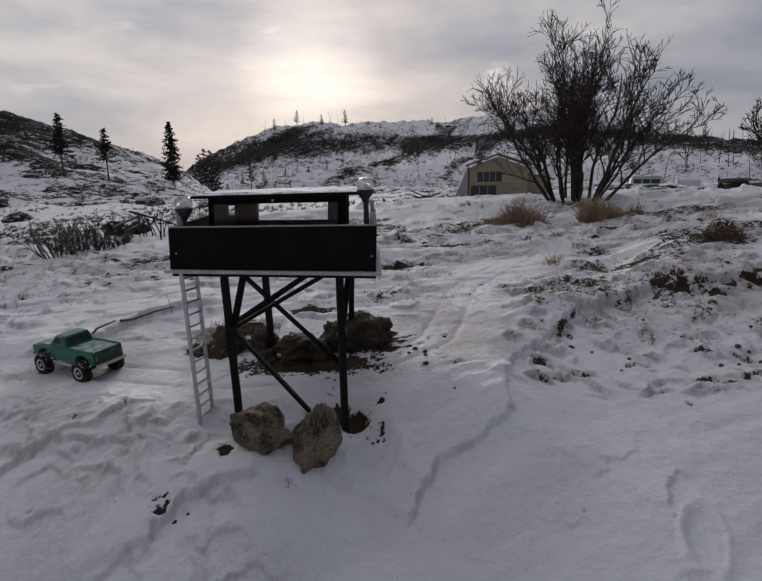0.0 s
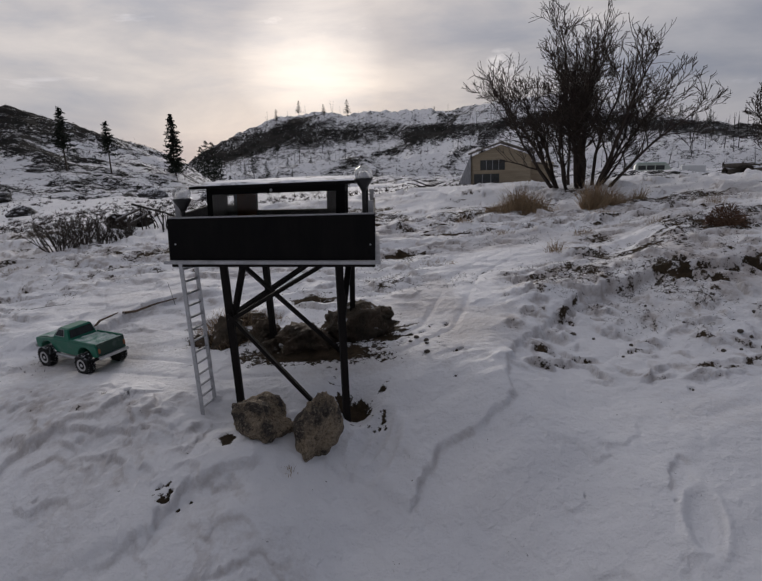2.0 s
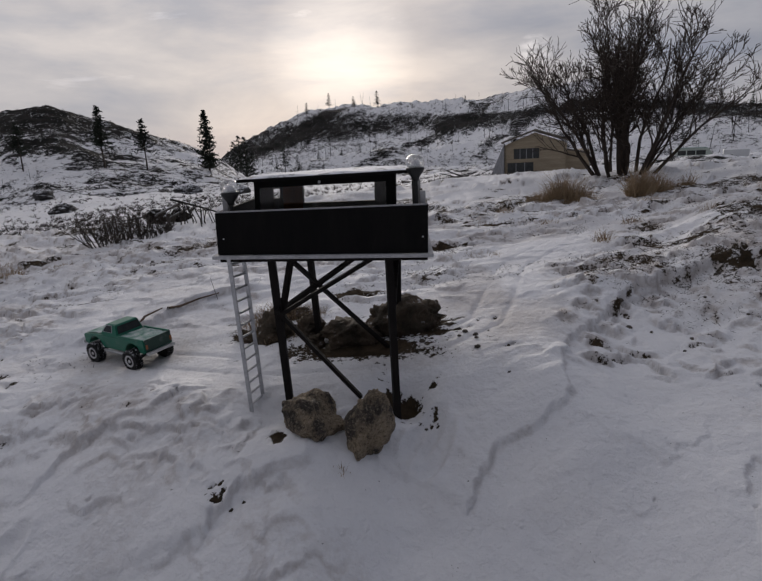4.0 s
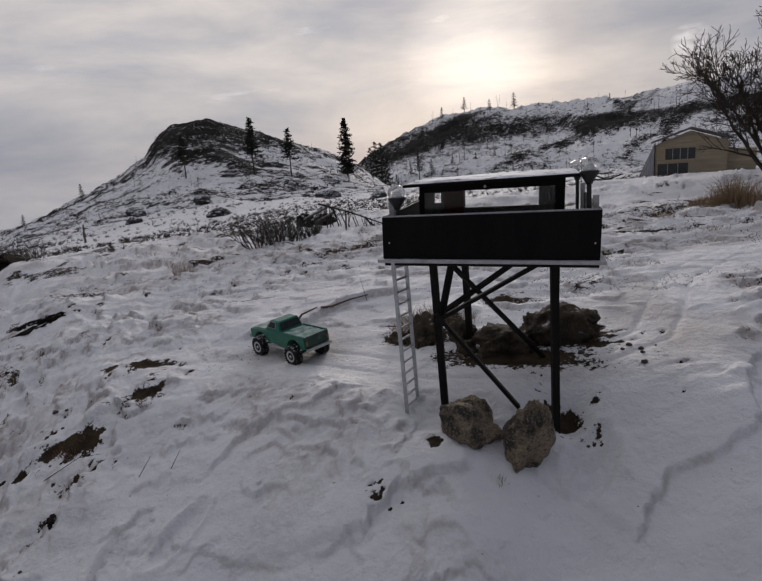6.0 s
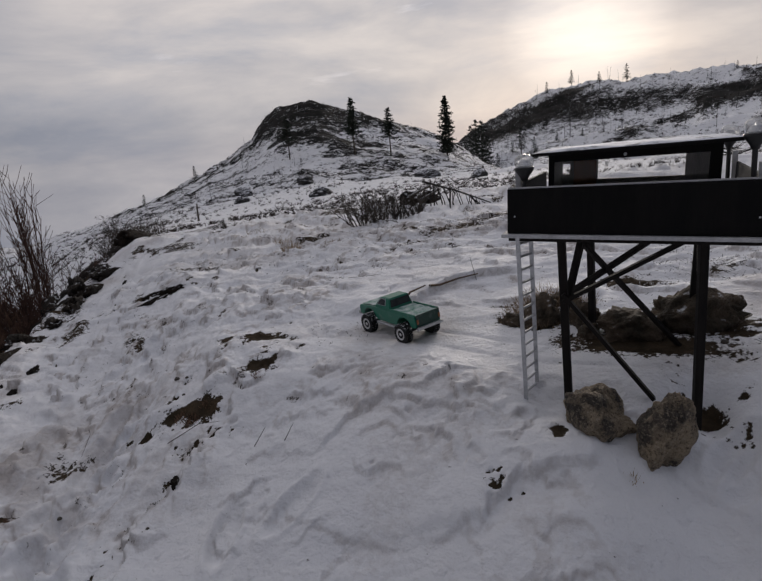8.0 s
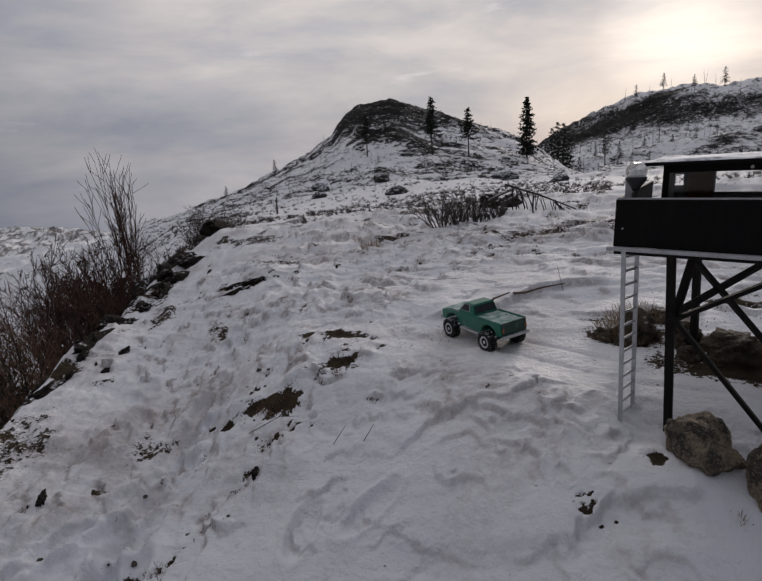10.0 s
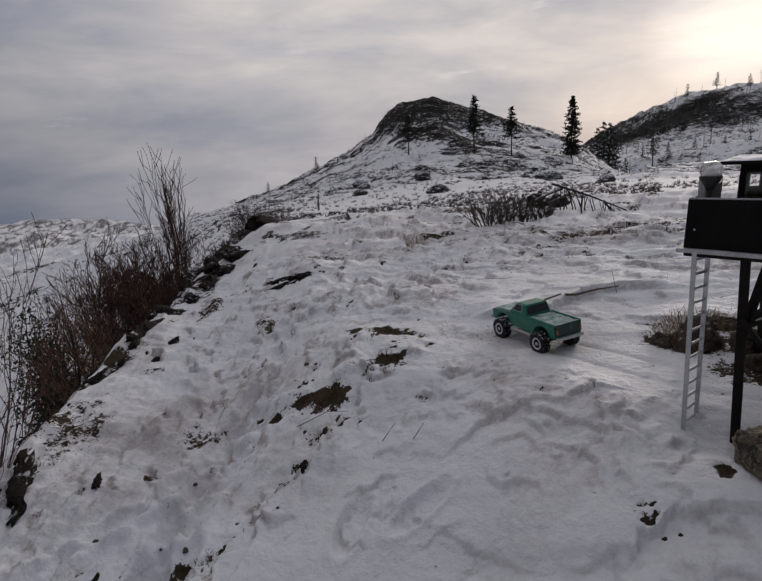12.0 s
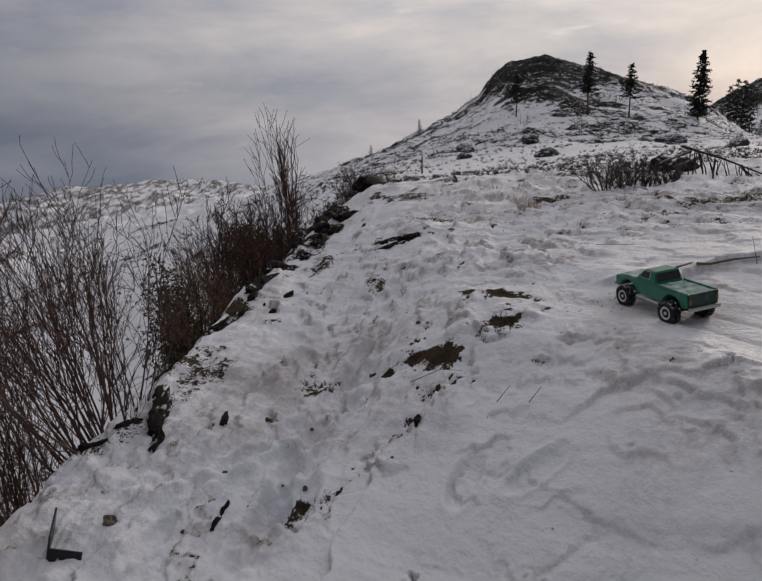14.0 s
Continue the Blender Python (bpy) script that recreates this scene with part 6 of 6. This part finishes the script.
# dark outcrops along the brow
for k, (az, dist, sx, sz) in enumerate(((49.6, 11.5, 0.6, 0.22), (52.5, 9.0, 0.5, 0.20), (54.3, 8.2, 0.45, 0.20), (55.6, 7.6, 0.38, 0.18), (57.5, 6.9, 0.34, 0.17), (59.6, 6.3, 0.28, 0.15), (61.6, 5.8, 0.24, 0.13), (65.5, 5.1, 0.20, 0.10), (70.5, 4.35, 0.16, 0.09), (74.2, 3.95, 0.15, 0.10), (75.5, 3.7, 0.13, 0.08), (78.5, 3.6, 0.12, 0.08), (61.2, 5.1, 0.07, 0.05))):
    for n_ in range(3):
        p = polar(az + (n_ - 1) * 0.9, dist * (1 + 0.035 * (n_ - 1)))
        s_ = (1.0, 0.62, 0.8)[(k + n_) % 3]
        slab = rock("outcrop", (0, 0, 0), (sx * 1.05 * s_, sx * 0.26, sz * 0.62 * s_), (0, 0, 0), SLAB_ROCK, "dark jagged rock outcrop on the snowy brow", 30.0 + 3 * k + n_, 0.75, "outcrops along the brow", 4)
        slab.matrix_world = lie(p.x, p.y, -0.02, 126 + 13 * ((k + 2 * n_) % 5 - 2)) @ Matrix.Rotation(radians(12 - 9 * n_), 4, "Y")

# thin dark slabs that break the snow on the flank
FLANK_SLABS = ((-4.56, 2.02, 0.19, 118), (-4.66, 2.72, 0.07, 110), (-3.86, 1.20, 0.12, 140), (-3.53, 1.05, 0.20, 147), (-3.60, 1.12, 0.14, 140), (-3.23, 1.29, 0.07, 150), (-2.56, 0.86, 0.045, 130), (-2.62, 0.95, 0.03, 120), (-2.29, 1.80, 0.030, 118), (-4.53, 3.84, 0.115, 20), (-4.47, 4.06, 0.10, 25), (-4.70, 4.02, 0.10, 30))
for k, (x, y, half, turn) in enumerate(FLANK_SLABS + ((-6.17, 4.28, 0.207, 126), (-5.13, 2.70, 0.179, 126), (-5.83, 4.65, 0.088, 120), (-4.66, 2.25, 0.06, 120), (-4.40, 1.78, 0.10, 122), (-4.9, 2.5, 0.10, 128))):
    slab = rock("slab", (0, 0, 0), (half * 1.1, half * 0.24 + 0.006, 0.020 + 0.08 * half), (0, 0, 0), SLAB_ROCK, "thin dark rock slab breaking through the snow", 110.0 + k, 0.85, "slabs on the flank", 4)
    slab.matrix_world = lie(x, y, 0.002, turn)

# edge shrubs on the far side of the slope
for k, (az, dist, top) in enumerate(((50.2, 13.0, -4.0), (48.6, 13.4, -4.3), (47.2, 13.8, -4.4), (51.2, 12.6, -4.9))):
    p, tall = foot_at(az, dist, top)
    bare_bush(p, max(tall, 0.3), 0.6, 14, (0, 4, 9), 540 + 5 * k, GREY_TWIG, GREY_TWIG, "low leafless shrub on the edge of the slope", "shrub", 0.010, group="low shrubs", up=0.06)

# ---- small things on the snow ----


def stubble():
    """Grass ends, twigs and crumbs that stick out of the crust."""
    tw = Twigs(600)
    rnd = tw.rnd
    spots = [(rnd.uniform(-34, 56), 3.4 * (3.4 ** rnd.random())) if k < 2600 else (rnd.uniform(-34, 2), 3.8 * (2.2 ** rnd.random())) for k in range(4600)]
    places = many_polar(spots)
    thick = fbm(np.array([p.x * 1.4 for p in places]), np.array([p.y * 1.4 for p in places]), 97, 3)
    for (az, dist), p, keep in zip(spots, places, thick):
        if keep < 0.15 or (abs(p.x + 0.4) < 0.8 and p.y < 3.0):
            continue
        for _ in range(rnd.randrange(3, 7)):
            way = Vector((rnd.gauss(0, 0.8), rnd.gauss(0, 0.8), rnd.uniform(0.1, 0.8))).normalized()
            tw.blade(p + Vector((rnd.gauss(0, 0.03), rnd.gauss(0, 0.02), -0.003)), way, rnd.uniform(0.010, 0.030) * (1 + 0.06 * dist), 0.0008 + 0.00016 * dist)
    tagged(tw.mesh("grass_stubble", GREY_TWIG), "short dry grass ends poking through crusted snow", "grass", kind="stuff")


stubble()
for k, (x, y, tall, wide, n) in enumerate(((-4.05, 5.43, 0.20, 0.22, 120), (-3.6, 5.6, 0.10, 0.3, 60), (1.47, 4.98, 0.17, 0.16, 70), (-0.98, 3.62, 0.16, 0.34, 260), (-0.78, 3.60, 0.12, 0.25, 140), (-1.10, 3.50, 0.10, 0.2, 100), (-1.04, 3.36, 0.12, 0.26, 220), (-0.88, 3.30, 0.09, 0.3, 200), (0.42, 4.9, 0.06, 0.3, 120), (0.55, 4.75, 0.05, 0.2, 80), (1.9, 5.6, 0.12, 0.2, 60), (1.2, 5.9, 0.10, 0.25, 60), (2.42, 6.49, 0.12, 0.3, 70), (2.58, 5.46, 0.12, 0.26, 70), (0.63, 6.18, 0.10, 0.25, 60), (0.89, 6.56, 0.10, 0.2, 50), (-4.5, 5.9, 0.12, 0.25, 50), (-5.4, 6.6, 0.12, 0.3, 50), (3.7, 6.6, 0.20, 0.25, 60), (-0.40, 2.11, 0.07, 0.07, 14), (-2.56, 2.22, 0.045, 0.18, 170), (-2.51, 2.30, 0.04, 0.10, 70), (-2.78, 2.81, 0.05, 0.10, 60), (-2.28, 2.47, 0.04, 0.09, 50), (-2.35, 1.28, 0.05, 0.10, 90), (-3.06, 1.47, 0.06, 0.08, 24))):
    grass_tuft(Vector((x, y, height(x, y))), tall, wide, n, 620 + k, material=DRY_LEAF if x < -2.0 and y < 3.0 else None)
tuft = Vector((2.83, 4.85, height(2.83, 4.85)))
dome = Twigs(660)
for _ in range(1500):
    w = Vector((dome.rnd.gauss(0, 1), dome.rnd.gauss(0, 1), abs(dome.rnd.gauss(0, 1)))).normalized() * dome.rnd.random() ** 0.4
    dome.blade(Vector((w.x * 0.15, w.y * 0.13, w.z * 0.17)), Vector((w.x + dome.rnd.gauss(0, 0.5), w.y + dome.rnd.gauss(0, 0.5), w.z + dome.rnd.gauss(0, 0.5))).normalized(), dome.rnd.uniform(0.02, 0.06), 0.003)
clump = dome.mesh("grass_clump", DRY_LEAF)
clump.matrix_world = Matrix.Translation(tuft)
tagged(clump, "rounded brown clump of dead grass on the bank", "grass", "dry grass tufts")


STICK_WOOD = grainy("weathered_brown_stick", (0.07, 0.045, 0.03), (0.20, 0.135, 0.09), 30, 0.85, stretch=(1, 1, 0.3))


def twig(points, r, seed, label="thin dry twig lying on the snow", bark=None):
    tw = Twigs(seed)
    ps = [Vector((x, y, height(x, y) + h)) for x, y, h in points]
    tw.tube([p - ps[0] for p in ps], r, r * 0.4, 5)
    ob = tw.mesh("twig", bark or GREY_TWIG)
    ob.matrix_world = Matrix.Translation(ps[0])
    tagged(ob, label, "twig", "twigs on the snow")


for k, pts in enumerate((((-1.90, 3.50, 0.008), (-1.87, 3.64, 0.022), (-1.82, 3.80, 0.030)), ((-2.55, 2.02, 0.01), (-2.42, 2.12, 0.04), (-2.30, 2.14, 0.03)), ((-3.4, 2.2, 0.02), (-3.25, 2.1, 0.04), (-3.15, 1.95, 0.01)), ((-2.02, 2.05, 0.01), (-1.98, 2.10, 0.07)), ((-1.88, 2.1, 0.0), (-1.83, 2.12, 0.08)), ((-1.81, 3.86, 0.010), (-1.77, 3.97, 0.026), (-1.67, 4.08, 0.034), (-1.56, 4.20, 0.032)), ((-1.56, 4.16, 0.0), (-1.62, 4.22, 0.10)), ((-2.6, 4.1, 0.02), (-2.35, 4.2, 0.03)), ((1.95, 2.9, 0.01), (2.1, 2.95, 0.05), (2.2, 3.1, 0.02)))):
    if k in (0, 5):
        twig(pts, 0.011, 700 + k, "broken brown stick half sunk in the snow", STICK_WOOD)
    else:
        twig(pts, 0.0022, 700 + k)
rnd_ = random.Random(9)
for k in range(46):
    if k < 26:
        x, y, r = rnd_.uniform(0.9, 2.8), rnd_.uniform(3.0, 3.95), rnd_.uniform(0.008, 0.022)
    elif k < 36:
        x, y, r = rnd_.uniform(-0.1, 0.3), rnd_.uniform(2.9, 3.3), rnd_.uniform(0.006, 0.018)
    else:
        x, y, r = rnd_.uniform(-3.1, -2.2), rnd_.uniform(1.0, 2.6), rnd_.uniform(0.006, 0.016)
    bm = B()
    bmesh.ops.create_icosphere(bm, subdivisions=2, radius=r)
    for v in bm.verts:
        v.co *= 1 + 0.35 * noise.noise(v.co * (1.2 / r) + Vector((k, 0, 0)))
        v.co.z *= 0.7
    ob = link_bm("stone", bm, DARK_ROCK, None, "", True)
    ob.location = (x, y, height(x, y) + r * 0.25)
    tagged(ob, "small dark stone lying on the snow", "stone", "stones on the snow")

# low shrubs and a heap of deadfall past the brow
for k, (az, dist, top, wide, stems) in enumerate(((28.2, 7.8, -4.3, 0.55, 18), (26.4, 8.0, -4.3, 0.48, 16), (24.9, 8.2, -4.9, 0.22, 14), (22.9, 8.3, -5.0, 0.26, 16), (41.0, 9.8, -5.3, 0.5, 14), (17.2, 10.5, -5.2, 0.25, 10))):
    p, tall = foot_at(az, dist, top)
    bare_bush(p, tall, wide, stems, (0, 4, 8), 800 + 5 * k, GREY_TWIG, GREY_TWIG, "low leafless grey-brown shrub in the snow", "shrub", 0.010, group="low shrubs", up=0.05, slim=0.0022, fan=(0.2, 0.6))


def fallen_tree():
    """A long leaning trunk with a fringe of dead limbs propped under it."""
    rnd = random.Random(31)
    a, b = polar(22.2, 8.9), polar(15.9, 8.8)
    a.z = EYE_Z + 8.9 * math.tan(radians(-4.0))
    tree = thing("fallen_tree", Matrix.Translation(b), "dark fallen tree with a fringe of dead limbs on the snow", "dead tree")
    tw = Twigs(930)
    tw.tube([Vector((0, 0, 0.02)), (a - b) * 0.5 + Vector((0, 0, 0.03)), a - b], 0.008, 0.016, 7)
    tw.mesh("trunk", DEAD_WOOD, tree)
    for k in range(26):
        u = rnd.uniform(0.12, 1.0)
        p = (a - b) * u
        foot = Vector((p.x + rnd.gauss(0.06, 0.10), p.y + rnd.gauss(0, 0.12), -0.06))
        foot.z += (near_land(np.array([b.x + foot.x]), np.array([b.y + foot.y]))[0][0] - near_land(np.array([b.x]), np.array([b.y]))[0][0])
        limb = Twigs(931 + k)
        r = rnd.uniform(0.005, 0.012)
        limb.tube([foot, foot.lerp(p, 0.5) + Vector((rnd.gauss(0, 0.02), 0, 0)), p + Vector((0, 0, rnd.uniform(-0.02, 0.05)))], r, r * 0.6, 5)
        limb.mesh("limb", DEAD_WOOD, tree)


fallen_tree()
for k, (az, dist, sx, sz) in enumerate(((23.4, 9.3, 0.26, 0.17), (21.6, 9.4, 0.20, 0.15))):
    p = polar(az, dist)
    rock("outcrop", (p.x, p.y, p.z + 0.04), (sx, sx * 0.6, sz), (0, 0, 60 * k), SLAB_ROCK, "dark snow-dusted rock behind low shrubs", 90.0 + k, 0.5, "outcrops behind the shrubs", 4)
for k, (az0, az1, dist, el) in enumerate(((21.4, 23.6, 8.9, -4.4), (20.6, 22.6, 9.0, -4.8))):
    a, b = polar(az0, dist), polar(az1, dist)
    a.z, b.z = EYE_Z + dist * math.tan(radians(el)), EYE_Z + dist * math.tan(radians(el - 0.9))
    log(a, b, 0.022, 990 + k, "pale barkless log lying on a dark rock", "logs on the rock")
for k, (az, el, sx, sz) in enumerate(((38.9, -3.7, 0.9, 0.55), (39.2, -4.3, 0.5, 0.35), (31.5, -4.3, 0.8, 0.35), (33.0, -3.2, 0.9, 0.4), (21.5, -3.6, 0.9, 0.4), (16.5, -3.9, 0.6, 0.4))):
    p, dist = slope_spot(az, el, 18.0, 90.0)
    rock("slope_rock", (p.x, p.y, p.z + sz * 0.2), (sx, sx * 0.7, sz), (0, 0, 50 * k), SNOWY_ROCK, "dark snow-capped rock on the open slope", 60.0 + k, 0.35, "rocks on the slope")


def black_sheet():
    """A folded black panel with pale streaks, half sunk in the snow."""
    p = Vector((-2.90, 0.32, height(-2.90, 0.32)))
    sheet = thing("folded_panel", Matrix.Translation(p), "black folded plastic panel half buried in snow", "panel")
    part("back_panel", box(B(), (-0.20, -0.004, -0.05), (0.0, 0.004, 0.10), 0.002, Matrix.Rotation(radians(-22), 4, "Z") @ Matrix.Rotation(radians(-16), 4, "X")), BLACK_PLASTIC, sheet)
    m = Matrix.Rotation(radians(47), 4, "Z") @ Matrix.Rotation(radians(12), 4, "Y") @ Matrix.Rotation(radians(-18), 4, "X")
    front = part("front_panel", box(B(), (0.004, -0.004, -0.07), (0.13, 0.004, 0.045), 0.002, m), BLACK_PLASTIC, sheet)
    for k in range(3):
        part("streak", box(B(), (0.03 + 0.03 * k, -0.0058, -0.012 - 0.006 * k), (0.036 + 0.03 * k, -0.0045, 0.030 - 0.008 * k), 0, m @ Matrix.Rotation(0.5, 4, "Y")), PALE_WOOD, front, "pale streak")


black_sheet()
p = Vector((-2.92, 0.57, height(-2.92, 0.57)))
rock("stone", (p.x, p.y, p.z + 0.012), (0.035, 0.028, 0.026), (0, 0, 30), GRANITE, "single tan stone lying on the snow", 77.0, 0.2)


def woodpile(az, dist, n, long):
    """Split rounds and poles stacked at the edge of the yard."""
    rnd = random.Random(33)
    for k in range(n):
        p = polar(az - rnd.uniform(0, 2.6), dist + rnd.uniform(-0.3, 0.3))
        z = 0.06 + 0.11 * (k % 3)
        a = p + Vector((0, 0, z))
        log(a, a + Vector((long * rnd.uniform(0.6, 1.1), rnd.uniform(-0.3, 0.3), rnd.uniform(-0.03, 0.05))), rnd.uniform(0.05, 0.09), 960 + k, "snow-dusted log in a low woodpile", "woodpile")


woodpile(-30.0, 13.0, 9, 1.1)


def dead_tree(az, el, tall):
    """A bare standing trunk with a few broken limbs."""
    p, dist = slope_spot(az, el)
    tree = thing("dead_tree", Matrix.Translation(p), "bare dead tree standing on the knoll", "tree")
    tr, lm = Twigs(970), Twigs(971)
    top = Vector((0.04 * tall, 0, tall))
    tr.tube([Vector((0, 0, -0.3)), top * 0.5, top], tall * 0.022, tall * 0.005, 6)
    for k in range(16):
        q = top * lm.rnd.uniform(0.35, 0.98)
        w = Vector((lm.rnd.gauss(0, 1), lm.rnd.gauss(0, 1), 0.5)).normalized() * tall * lm.rnd.uniform(0.08, 0.22)
        lm.tube([q, q + w * 0.5, q + w + Vector((0, 0, 0.03 * tall))], tall * 0.008, tall * 0.002, 4)
    tr.mesh("trunk", DEAD_WOOD, tree)
    lm.mesh("limb", DEAD_WOOD, tree)


dead_tree(36.3, 2.0, 2.0)
post = polar(43.3, 27.0, 0.1)
log(post, post + Vector((0.03, 0, 0.85)), 0.05, 980, "weathered wooden post standing in snow", "fence posts", "post")
